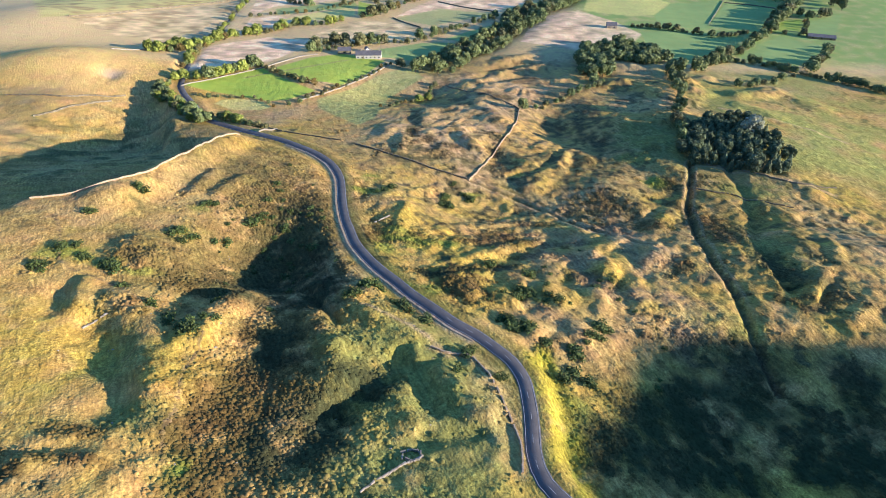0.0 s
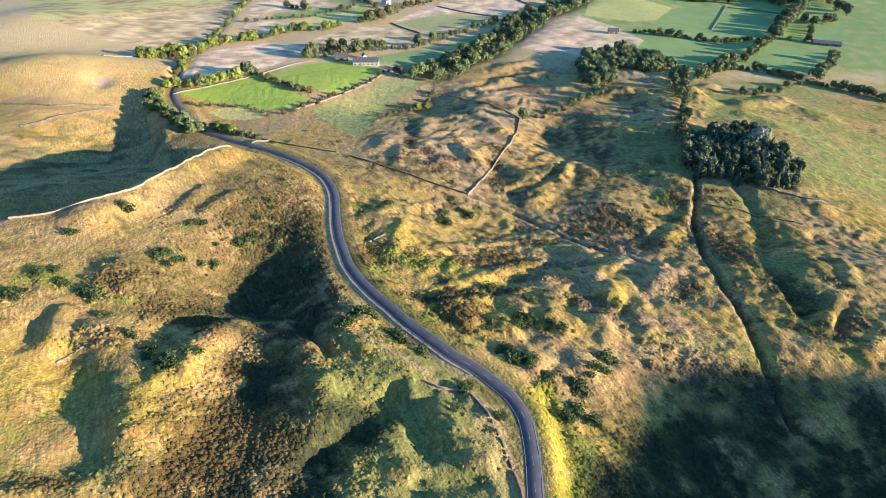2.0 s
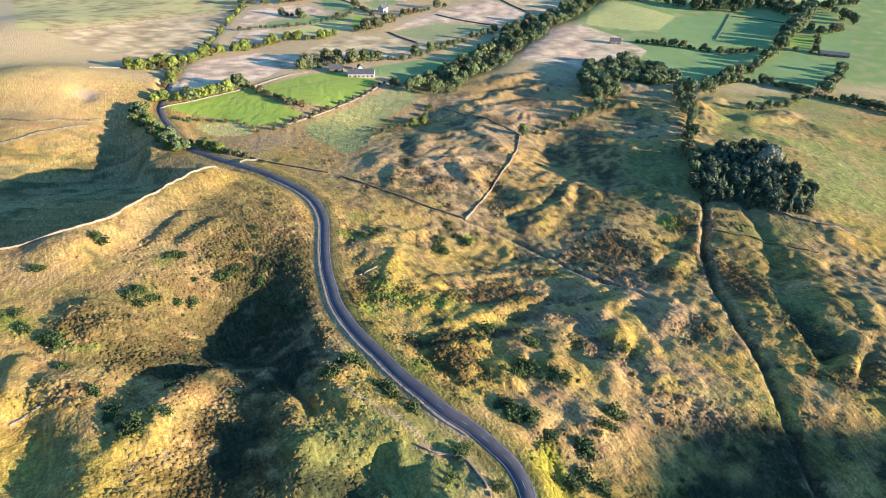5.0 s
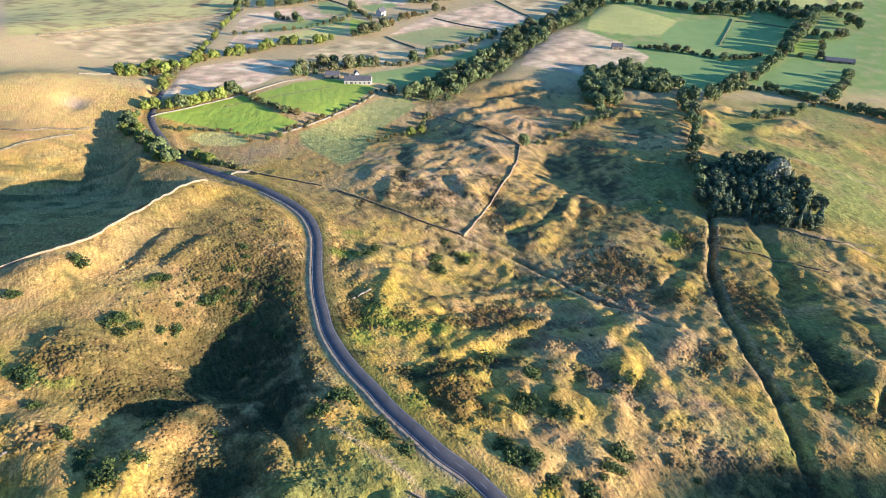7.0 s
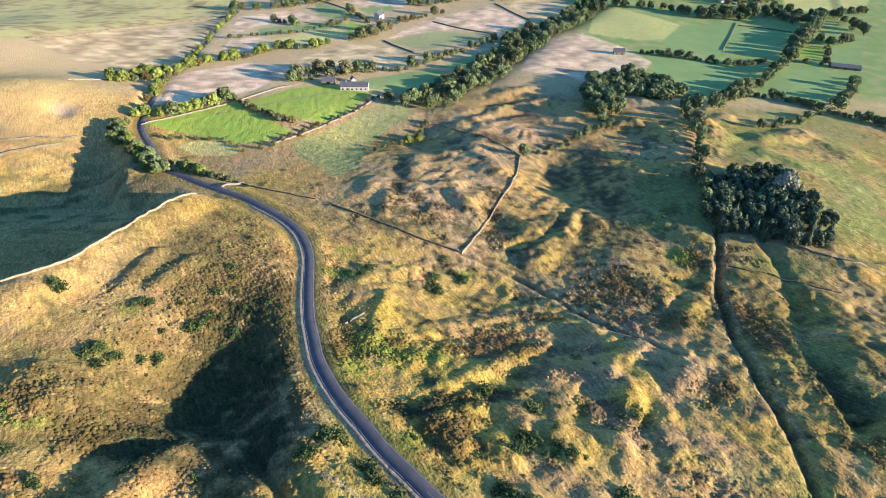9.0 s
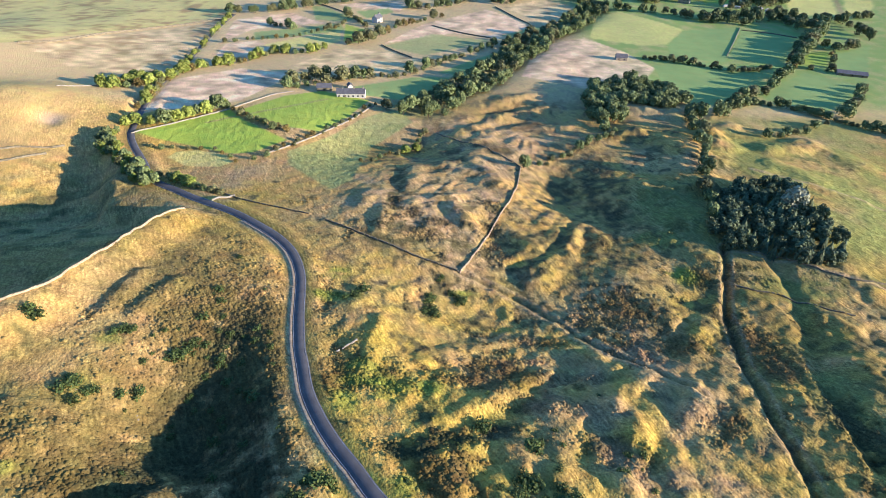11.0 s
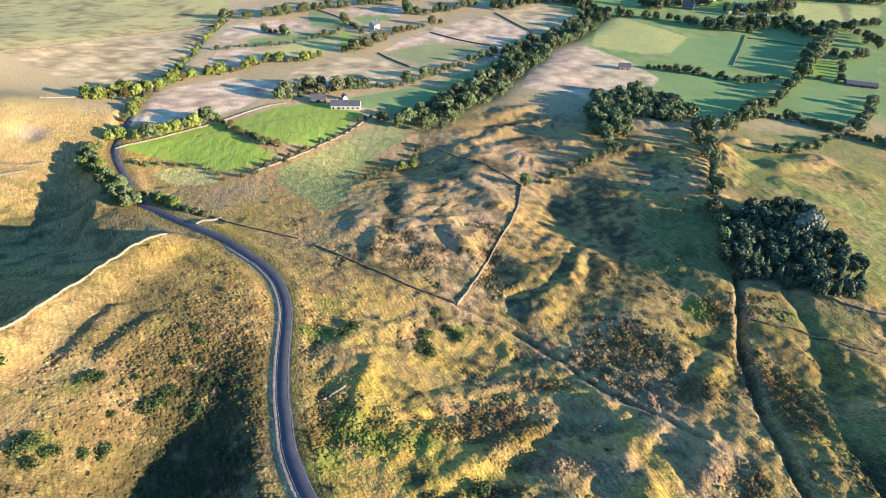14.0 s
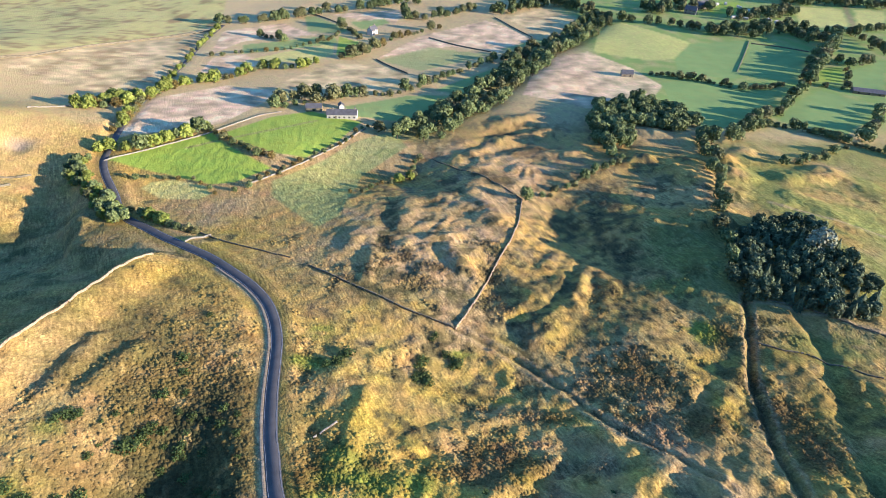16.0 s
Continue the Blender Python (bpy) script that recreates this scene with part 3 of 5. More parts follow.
KNOLLFORMS = [
    (38, 387, 57, 393, 5.0, 2.6), (39, 368, 48, 381, 3.6, -2.4), (18, 346, 29, 360, 3.6, -2.0), (40, 365, 64, 376, 4.0, 2.0),
    (52, 351, 83, 353, 4.0, 1.8), (-1, 329, 4, 319, 4.0, 2.2), (7, 307, 15, 317, 4.0, -1.6), (20, 309, 29, 277, 5.0, 2.6),
    (-15, 296, -16, 244, 3.0, -3.0), (-7, 291, -9, 272, 4.0, 2.0), (-18, 249, -19, 230, 3.0, 2.6), (-9, 248, -5, 236, 3.0, -2.0),
    (10, 251, 19, 233, 4.0, 3.6), (6, 246, 8, 236, 3.0, -1.6)]
KNOLLFORMS2 = [
    (24, 277, 35, 268, 3.6, 2.2), (31, 238, 41, 226, 3.6, 2.2), (36, 205, 59, 241, 2.8, 3.2), (30, 213, 49, 229, 3.0, -2.4),
    (54, 259, 46, 246, 3.0, 2.4), (64, 253, 70, 239, 3.0, 2.2), (8, 284, 25, 287, 3.0, 1.6), (1, 259, 12, 259, 3.0, 1.6),
    (15, 332, 27, 329, 3.0, 1.4), (-27, 261, -29, 249, 4.0, 1.6), (67, 288, 74, 283, 5.0, 2.0), (90, 281, 98, 274, 7.0, 2.4),
    (43, 329, 68, 325, 4.0, 1.6), (-1, 236, 7, 236, 3.0, 1.4)]
EASTFORMS = [
    (115, 386, 144, 369, 5.0, 4.0), (150, 343, 174, 361, 5.0, 4.0), (142, 304, 163, 298, 4.0, 2.6), (160, 321, 167, 315, 4.0, -1.6),
    (178, 328, 197, 330, 6.0, 3.0), (165, 285, 196, 271, 3.0, 2.2), (207, 322, 195, 290, 2.4, -1.2), (110, 340, 134, 312, 6.0, 2.0),
    (98, 278, 110, 273, 8.0, 2.0), (140, 220, 149, 212, 3.0, 2.4)]
KNOLL_PATCHES = [(9, 318, 5, 6), (-14, 277, 3, 12), (-15, 257, 3, 8), (-7, 246, 4, 5), (3, 239, 6, 4), (-1, 230, 7, 4), (34, 315, 8, 7), (27, 322, 6, 5), (12, 303, 5, 4), (53, 357, 12, 5), (42, 375, 8, 5), (24, 238, 4, 6)]
BRACKEN_PATCHES = [(-69, 115, 9, 5), (-85, 123, 8, 7), (-45, 74, 11, 16), (-38, 82, 9, 13), (-44, 56, 9, 9), (-67, 173, 10, 14), (-72, 53, 12, 1.6), (-74, 50, 3, 4), (-69, 60, 6, 2), (5, 119, 5, 5), (-17, 149, 15, 3.5), (16, 153, 14, 3.6), (30, 145, 12, 3.6), (64, 189, 15, 9), (73, 173, 14, 6), (104, 170, 9, 15), (49, 127, 8, 4), (100, 210, 8, 6), (35, 175, 8, 3)]
HEATH_PATCHES = [(-40, 90, 6, 9), (-33, 62, 7, 10), (-49, 143, 13, 22), (-54, 128, 10, 12), (-25, 66, 7, 14), (-18, 79, 9, 6), (-36, 117, 6, 12), (-58, 115, 10, 9), (9, 131, 7, 2.5), (18, 135, 7, 3), (-5, 127, 8, 3), (44, 132, 7, 4), (42, 158, 10, 3), (110, 138, 6, 14)]
GREEN_PATCHES = [(-103, 122, 4, 3), (-92, 118, 5, 2.2), (-80, 140, 3.5, 3), (-82, 157, 4, 2), (-111, 146, 2.5, 2), (-48, 54, 1.6, 2), (-84, 116, 6, 2), (92, 212, 5, 5), (-6, 149, 14, 3), (-28, 187, 9, 3), (-8, 117, 8, 4), (13, 199, 5, 2)]
OLIVE_PATCHES = [(-11, 80, 14, 14), (2, 59, 14, 14), (-14, 55, 13, 8), (-20, 91, 10, 6), (-3, 87, 9, 6), (-74, 82, 9, 7), (-61, 66, 7, 5), (133, 205, 16, 10), (112, 151, 9, 20), (93, 236, 14, 8), (101, 256, 14, 22)]
GOLD_PATCHES = [(25, 80, 5, 9), (25, 66, 5, 10), (24, 90, 4, 6), (27, 55, 4, 6)]
LEMON_PATCHES = [(-7, 114, 6, 5), (-16, 125, 6, 5), (23, 152, 10, 2), (-14, 166, 3, 5), (19, 182, 18, 3.5), (87, 179, 4, 9), (0, 145, 10, 4), (-91, 77, 18, 22), (-83, 88, 6, 6), (-57, 80, 9, 12)]

ROAD_TAIL = [(ROAD[0][0] + 20, ROAD[0][1] - 190), (ROAD[0][0] + 26, ROAD[0][1] - 120), (ROAD[0][0] + 24, ROAD[0][1] - 60), (ROAD[0][0] + 12, ROAD[0][1] - 18)]
ROAD_LINE = smooth_line(ROAD_TAIL + ROAD, 2.0)
TAIL = len(ROAD_LINE) - len(smooth_line(ROAD, 2.0))               # points of the road behind the first view
VERGE = []                                                        # the foot of the low wall beside the road
for (_ax, _ay), (_bx, _by) in zip(ROAD_LINE[TAIL + 22:TAIL + 100:3], ROAD_LINE[TAIL + 23:TAIL + 101:3]):
    _s = math.hypot(_bx - _ax, _by - _ay)
    VERGE.append((_ax - (_by - _ay) / _s * 2.2, _ay + (_bx - _ax) / _s * 2.2))
GULLY_LINE, GULLY2_LINE, TRACK_LINE = smooth_line(GULLY), smooth_line(GULLY2), smooth_line(TRACK)
VALLEY_LINE = smooth_line(VALLEY)
BROOK = smooth_line(STREAMTREES)
DALE = [(-260, 160), (-185, 215), (-150, 262), (-135, 290)]
SWELLS = [[0.7, -3.7, 0.8, 0.8, -2.5, 0.6], [2.6, -1.3, 3.8, 1.0, 0.8, 3.6], [3.0, -0.2, -0.6, -1.7, 1.3, 1.4],
          [2.4, 3.6, -1.1, -1.0, -2.0, 0.5], [-4.8, -2.8, -1.2, 1.6, 0.1, 7.3]]


def slope(x, y):
    """The broad hillside, falling from the pass to the valley floor."""
    yy = np.maximum(y, -60)
    z = 13.2 - 0.0022 * x - 0.0742 * np.minimum(y, 900) + np.exp(-yy / 180) * (50 - 0.23 * np.clip(x, -420, 300))
    for j, row in enumerate(SWELLS):
        for i, h in enumerate(row):
            z = z + h * np.exp(-((x + 132 - 57.6 * i) ** 2 + (y - 60 - 50.4 * j) ** 2) / 3732)
    far = np.clip((np.hypot(x, y) - 1000) / 2500, 0, 1)
    return z + 160 * far * far


ROAD_RUN = np.concatenate([[0], np.cumsum([math.dist(a, b) for a, b in zip(ROAD_LINE, ROAD_LINE[1:])])])
ROAD_Z = slope(np.array([p[0] for p in ROAD_LINE]), np.array([p[1] for p in ROAD_LINE]))


def ridge(x, y, ax, ay, bx, by, w, h):
    """A rounded ridge, or a hollow where h is negative."""
    dx, dy = bx - ax, by - ay
    s = np.clip(((x - ax) * dx + (y - ay) * dy) / (dx * dx + dy * dy + 1e-6), 0, 1)
    d2 = ((x - ax - s * dx) ** 2 + (y - ay - s * dy) ** 2) / (w * w)
    return 0.8 * h * np.exp(-d2 * (0.6 + 0.4 * np.minimum(d2, 3)))


def great_hill(x, y):
    """The high hill out of view on the sun's side, whose shadow lies over the near slope."""
    c, s = math.cos(radians(SUN_AZ)), math.sin(radians(SUN_AZ))
    along, across = x * c + y * s, -x * s + y * c
    top = 192 / (1 + np.exp((across - 200 - 8 * np.sin(across / 23)) / 45))
    top = top - 5.6 * np.clip((106 - across) / 18, 0, 1) + 3.6 * bell(across - 118, 10) - 0.2 * np.clip((across - 126) / 4, 0, 1)
    return top * np.exp(-((along - 640) / 190) ** 2)


def height(x, y):
    x, y = np.asarray(x, float), np.asarray(y, float)
    z = slope(x, y)
    dr, ar = near_line(x, y, ROAD_LINE)
    wild = np.clip(1 - (y - 360) / 70, 0, 1)                      # hummocks die out towards the fields
    calm = np.clip(1.0 - bell(dr, 8), 0, 1)
    wx, wy = x + 6 * wave(x, y, 26, 3), y + 6 * wave(x, y, 26, 4)
    turned = wave(wx * 0.85 + 0.5 * wy, wy * 1.1 - 0.35 * wx, 17, 1)
    lumps = 1 - 2 * np.abs(turned) ** 0.8
    small = wave(wx, wy, 7.5, 2)
    rough = 0.45 + 0.55 * np.clip(0.5 + 1.2 * wave(x, y, 60, 9), 0, 1)
    mid = np.clip((x + 30) / 25, 0, 1) * np.clip((210 - y) / 25, 0.15, 1)                            # the slipped ground beyond the road
    z = z + wild * calm * rough * (lumps * (0.12 + 0.10 * mid) + small * (0.14 + 0.42 * mid) + (0.06 + 0.24 * mid) * (1 - 2 * np.abs(wave(wx, wy, 5.2, 8))))
    z = z + wild * np.clip(1 - bell(dr, 4.5), 0, 1) * ((0.15 + 0.25 * mid) * wave(x, y, 3.4, 5) + (0.10 + 0.06 * mid) * wave(x, y, 1.9, 6))
    z = z + (1 - wild) * 0.6 * wave(x, y, 45, 12) * np.clip(dr / 20, 0, 1)
    add = np.zeros_like(z)
    for table, more in ((KNOLL, 0.2), (KNOLLTOP, 0.75), (HOLLOWED, 0.55), (HUMMOCKS, 0.55), (BROWS, 0.65), (DOMES, 0.45), (LEFTFORMS, 0.75), (FOLDFORMS, 0.85),
                        (SLIPFORMS, 0.6), (SLIPFORMS2, 0.75), (GULLYFORMS, 0.6), (KNOLLFORMS, 0.55), (KNOLLFORMS2, 0.6), (EASTFORMS, 0.4)):
        for r in [(*q[:5], q[5] * more * (0.45 if q[5] < 0 and q[1] > 200 else 1)) for q in table]:
            add = add + ridge(wx * 0.2 + x * 0.8, wy * 0.2 + y * 0.8, *r)
    knolls = hill(x, y, 6, 266, 40, 48, 0, 1.0) + hill(x, y, 44, 345, 44, 42, 0, 1.0)       # rumpled turf of the knolls
    rumple = wave(wx * 0.55 + 0.3 * wy, wy * 0.8 - 0.25 * wx, 8.5, 61) + 0.45 * wave(wx * 0.7 + 0.3 * wy, wy - 0.3 * wx, 4.2, 62)
    z = z + 1.1 * np.clip(knolls, 0, 1) * np.maximum(rumple, -0.25) * np.clip((dr - 4) / 8, 0, 1)
    broken = 1 + 0.22 * wave(x, y, 6.5, 44) + 0.14 * wave(x, y, 3.1, 45)
    z = z + add * broken * np.clip((dr - 2) / 7, 0, 1)
    # the hollow beside the road, its brow, and the dale beyond the long wall
    dv, av = near_line(x, y, VALLEY_LINE)
    keep = np.clip((dr - 2.5) / 12, 0, 1)
    z = z - np.interp(av, (0, 20, 40, 55, 75, 90, 112), (1.5, 4.5, 9.5, 4.5, 0.0, -1.0, -1.5)) * bell(dv, np.interp(av, (0, 40, 70, 140), (16, 16, 12, 13))) * keep
    dd, _ = near_line(x, y, DALE)
    z = z - 3.0 * bell(dd, 24) * np.clip((dr - 4) / 25, 0, 1)
    # the fold's hillock leans towards the hollow
    tilt = np.clip((14 - x) / 46, 0, 1) * np.clip((x + 62) / 24, 0, 1) * np.clip((104 - y) / 18, 0, 1)
    z = z - 4.2 * tilt * np.clip((dr - 3) / 6, 0, 1)
    # rippled turf of the shaded dale
    dale = hill(x, y, -165, 225, 55, 60, 0, 1.0) * np.clip((dr - 6) / 10, 0, 1)
    z = z + dale * (1.1 * wave(x * 0.5 + y * 0.35, y * 0.9 - x * 0.5, 9, 41) + 0.5 * wave(x * 0.6 + y * 0.3, y - 0.5 * x, 4, 42))
    # gullies on the right
    dg, _ = near_line(x, y, GULLY_LINE)
    z = z - 2.3 * bell(dg, 1.25) - 0.6 * bell(dg, 5)
    dg, _ = near_line(x, y, GULLY2_LINE)
    z = z - 1.3 * bell(dg, 2.4) - 0.4 * bell(dg, 8)
    dt, _ = near_line(x, y, TRACK_LINE)
    z = z - 0.5 * bell(dt, 0.8) + 0.3 * bell(dt - 1.8, 1.0)
    db, _ = near_line(x, y, BROOK)
    z = z - 3.0 * bell(db, 14)
    # ground falling away beyond the bend of the road
    z = z - keep * hill(x, y, 66, 58, 26, 40, 0, 7.0)
    # knoll under the sinuous wall, the wet ground beside it, and the spur with the old quarry
    z = z + hill(x, y, -9, 252, 34, 36, 0, 2.8) + hill(x, y, -200, 288, 34, 26, 0, 6.0) - hill(x, y, 18, 187, 30, 20, 0, 4.5) - hill(x, y, -36, 324, 30, 26, 20, 6.5)
    z = z - hill(x, y, 40, 362, 40, 22, 0, 4.0) - hill(x, y, 118, 272, 22, 20, 0, 4.0)
    # the ground by the gully leans away from the sun
    z = z + np.clip((x - 12) / 75, 0, 1) * np.clip((178 - y) / 25, 0, 1) * np.clip((y - 88) / 24, 0, 1) * (4.4 + 2.4 * np.clip((x - 87) / 45, 0, 1))
    z = z + hill(x, y, -228, 337, 46, 33, 20, 12) - hill(x, y, -195, 322, 7, 6, 0, 3)
    # crest under the long wall, the shaded dale behind it and a low mound in the dale
    z = z + ridge(x, y, -110, 158, -96, 228, 10, 3.5) - hill(x, y, -168, 248, 32, 30, 0, 4.5) + hill(x, y, -148, 266, 12, 7, 20, 4.0)
    # the steep back of that crest
    wy_ = np.array([p[1] for p in WALL_A])
    order = np.argsort(wy_)
    back = np.clip(np.interp(y, wy_[order], np.array([p[0] for p in WALL_A])[order]) - x, 0, 400)
    z = z - 9.5 * (1 - bell(back, 10)) * bell(back, 210) * np.clip((y - 130) / 25, 0, 1) * np.clip((262 + 63 * np.clip((-135 - x) / 25, 0, 1) - y) / 25, 0, 1) * np.clip((dr - 4) / 22, 0, 1)
    # wet hollow and dips round the knoll, swells of the slipped ground, the spur behind the fold and the rise of the moor
    z = z - hill(x, y, 63, 278, 17, 34, 0, 7.5) - hill(x, y, 23, 232, 10, 12, 0, 2.5) - hill(x, y, -3, 324, 17, 20, 0, 5.0) + hill(x, y, 71, 208, 14, 14, 0, 3.0)
    z = z + keep * (hill(x, y, -15, 177, 12, 14, 0, 3.0) - hill(x, y, 34, 158, 12, 10, 0, 2.0) + hill(x, y, -28, 83, 9, 9, 0, 3.5) - hill(x, y, -60, 140, 14, 17, 0, 3.5))
    z = z + hill(x, y, -315, 440, 75, 85, 0, 12.0)
    # the bench of the road, and its bank on the sunny side by the bend
    z = z - 2.6 * np.clip((x - 16) / 10, 0, 1) * np.clip((40 - x) / 16, 0, 1) * np.clip((98 - y) / 15, 0, 1)
    bench = np.clip((8.5 - dr) / 5.2, 0, 1)
    bench = bench * bench * (3 - 2 * bench)
    z = z * (1 - bench) + (np.interp(ar, ROAD_RUN, ROAD_Z) - 0.12 * np.clip((1.9 - dr) / 0.5, 0, 1)) * bench
    return z + great_hill(x, y)


def grid_lines(lo, hi, step, ends, grow=1.012, far=900.0, grow_far=1.09):
    out = list(np.arange(lo, hi + 1e-6, step))
    for sign in (1, -1):
        s, v = step, (hi if sign > 0 else lo)
        end = ends[1] if sign > 0 else ends[0]
        add = []
        while (end - v) * sign > 0:
            s *= grow if abs(v) < far else grow_far
            v += sign * s
            add.append(v)
        out = out + add if sign > 0 else add[::-1] + out
    return np.array(out)


def mix(a, b, f):
    return a + (np.asarray(b, float) - a) * f[..., None]


STRAW, TURF, RUSH = (0.46, 0.295, 0.11), (0.275, 0.20, 0.064), (0.07, 0.07, 0.034)
PASTURE, LAWN_GREEN, PINK = (0.265, 0.37, 0.125), (0.33, 0.44, 0.068), (0.80, 0.55, 0.34)
BRACKEN, EARTH, MOOR = (0.13, 0.085, 0.03), (0.33, 0.23, 0.13), (0.66, 0.49, 0.25)
HEATH, GOLD, LIGHT_GREEN = (0.045, 0.052, 0.024), (0.46, 0.295, 0.065), (0.64, 0.58, 0.19)
BUFF, LEMON = (0.45, 0.315, 0.175), (0.43, 0.298, 0.06)
FIELDS = ((MOORGREEN, LIGHT_GREEN, 0.7), (MOORSTRAW, MOOR, 0.9), (LAWN, LAWN_GREEN, 1), (LAWN2, LAWN_GREEN, 0.95), (STRIP, PASTURE, 0.95), (STRIP2, PASTURE, 0.95),
          (STRAW4, PINK, 0.9), (STRAW5, MOOR, 0.9), (GREEN_R2, PASTURE, 1), (GREEN_R3, PASTURE, 1), (ROUGH7, PINK, 0.75), (GREENMID, PASTURE, 0.55),
          (PINK_A, PINK, 0.9), (PINK_B, PINK, 0.8), (GREEN_A, PASTURE, 0.85), (GREEN_B, LIGHT_GREEN, 0.85), (GREEN_C, LAWN_GREEN, 0.9), (GREEN_D, PASTURE, 0.8),
          (PINK_C, PINK, 0.85), (GREEN_E, PASTURE, 0.9), (PINK_D, PINK, 0.85), (TEAL_A, PASTURE, 0.6), (TEAL_B, PASTURE, 0.8), (STRAW_T, MOOR, 0.8),
          (LIGHT_E, LIGHT_GREEN, 0.8), (GREEN_E1, PASTURE, 0.95), (GREEN_E2, PASTURE, 1), (GREEN_E3, LAWN_GREEN, 0.8), (GREEN_E4, PASTURE, 1),
          (GREEN_E5, LIGHT_GREEN, 0.9), (GREEN_E6, LIGHT_GREEN, 0.9), (CAMP, LAWN_GREEN, 0.8), (OVALFIELD, LIGHT_GREEN, 0.7))
PATHS = ((FOOTPATH, 0.35, (0.20, 0.135, 0.07), 0.8), (DRIVE2, 1.0, EARTH, 0.6), (MOORPATH, 1.6, EARTH, 0.6), (TOPTRACK, 2.5, EARTH, 0.8), (SLIPPATH, 0.7, BUFF, 0.7),
         (TRAILC, 0.9, BUFF, 0.7), (TRAILD, 0.7, BRACKEN, 0.6), (TRAILE, 1.0, BUFF, 0.7))


def cover(x, y):
    """The colour of the plant cover, with shade and glancing light painted in at places."""
    n1, n2 = wave(x, y, 34, 21), wave(x, y, 11, 22)
    n3, n4 = wave(x, y, 4.0, 23), wave(x, y, 60, 24)
    n5, n6 = wave(x, y, 19, 26), wave(x, y, 1.9, 27)
    c = mix(np.broadcast_to(np.array(STRAW), x.shape + (3,)), GOLD, np.clip(0.35 + 0.9 * n4 + 0.4 * n2, 0, 1))
    c = mix(c, TURF, np.clip(0.30 + 0.85 * n1 + 0.5 * n2 + 0.3 * n3 - 0.25 * np.clip((-30 - x) / 20, 0, 1), 0, 1))
    bright = np.clip((x + 30) / 15, 0, 1) * np.clip((245 - y) / 40, 0, 1)
    c = mix(c, LEMON, bright * np.clip(0.5 + 1.1 * wave(x, y, 23, 30) + 0.5 * n2, 0, 0.85))
    c = mix(c, BUFF, np.clip(1.3 * wave(x, y, 48, 29) + 0.5 * n2 - 0.25, 0, 0.5))
    c = mix(c, RUSH, np.clip(2.4 * n2 + 1.7 * n3 + 1.0 * n4 + 0.8 * n6 - 1.75 + 0.85 * np.clip((x + 25) / 20, 0, 1), 0, 0.85))
    c = mix(c, BRACKEN, np.clip(3.0 * n5 + 1.7 * n3 + 1.0 * n6 - 1.2 - 1.2 * np.clip((-25 - x) / 20, 0, 1), 0, 0.75))
    knoll = hill(x, y, 8, 250, 45, 50, 0, 1.0) + hill(x, y, 45, 330, 45, 40, 0, 1.0)
    c = mix(c, (0.58, 0.385, 0.20), 0.85 * np.clip(knoll, 0, 1) * np.clip(0.55 + 0.6 * n2 + 0.4 * n3, 0, 1))
    for spots, colour, size in ((BRACKENS, BRACKEN, 5.0), (DARKS, HEATH, 8.0), (GREENS, (0.27, 0.26, 0.05), 5.0)):
        f = np.zeros_like(x)
        for px, py in spots:
            f = np.maximum(f, np.exp(-((x - px) ** 2 + (y - py) ** 2) / size ** 2))
        c = mix(c, colour, np.clip(1.5 * f + 1.0 * f * (n2 + n3 + 0.6 * n6) - 0.15, 0, 0.92))
    dv, _ = near_line(x, y, VALLEY_LINE)
    c = mix(c, BRACKEN, 0.85 * bell(dv, 16) * np.clip(0.6 + 0.8 * n2 + 0.8 * n3, 0, 1))
    c = mix(c, HEATH, 0.8 * np.clip((y - 95) / 20, 0.15, 1) * bell(dv, 13) * np.clip(0.5 + 0.9 * n5 + 0.8 * n3, 0, 1))
    thick = hill(x, y, -52, 163, 14, 27, 0, 1.1) + hill(x, y, -68, 128, 16, 9, 0, 1.0)
    c = mix(c, BRACKEN, np.clip(thick, 0, 1) * np.clip(0.75 + 0.9 * n2 + 0.8 * n3, 0, 0.95))
    c = mix(c, HEATH, np.clip(thick, 0, 1) * np.clip(0.35 + 0.9 * n5 + 0.9 * n3 + 0.5 * n6, 0, 0.9))
    olive = hill(x, y, -8, 226, 34, 9, 0, 1.0) + hill(x, y, 42, 228, 18, 30, 0, 0.8)
    c = mix(c, (0.115, 0.10, 0.04), np.clip(olive, 0, 1) * np.clip(0.55 + 0.9 * n2 + 0.9 * n3 + 0.4 * n6, 0, 0.95))
    peat = hill(x, y, 56, 284, 20, 15, 0, 1.0) + hill(x, y, 79, 272, 9, 42, 0, 1.1)
    c = mix(c, (0.075, 0.07, 0.036), np.clip(peat, 0, 1) * np.clip(0.6 + 0.9 * n2 + 0.9 * n3, 0, 0.9))
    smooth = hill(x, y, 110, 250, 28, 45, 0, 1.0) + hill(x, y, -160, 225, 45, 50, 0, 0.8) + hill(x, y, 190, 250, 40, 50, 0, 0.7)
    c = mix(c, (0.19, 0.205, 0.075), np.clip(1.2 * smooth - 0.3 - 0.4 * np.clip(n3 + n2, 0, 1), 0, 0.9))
    lea = hill(x, y, 195, 262, 48, 45, 0, 1.2)
    c = mix(c, (0.27, 0.28, 0.08), np.clip(lea, 0, 1) * np.clip(0.6 + 0.9 * n5 + 0.6 * n2, 0, 0.9))
    fold = hill(x, y, -3, 68, 21, 30, 0, 1.3) + hill(x, y, -14, 92, 18, 12, 0, 0.8)
    c = mix(c, (0.25, 0.235, 0.065), np.clip(fold, 0, 1) * np.clip(0.75 + 0.5 * n2 + 0.3 * n3, 0, 1))
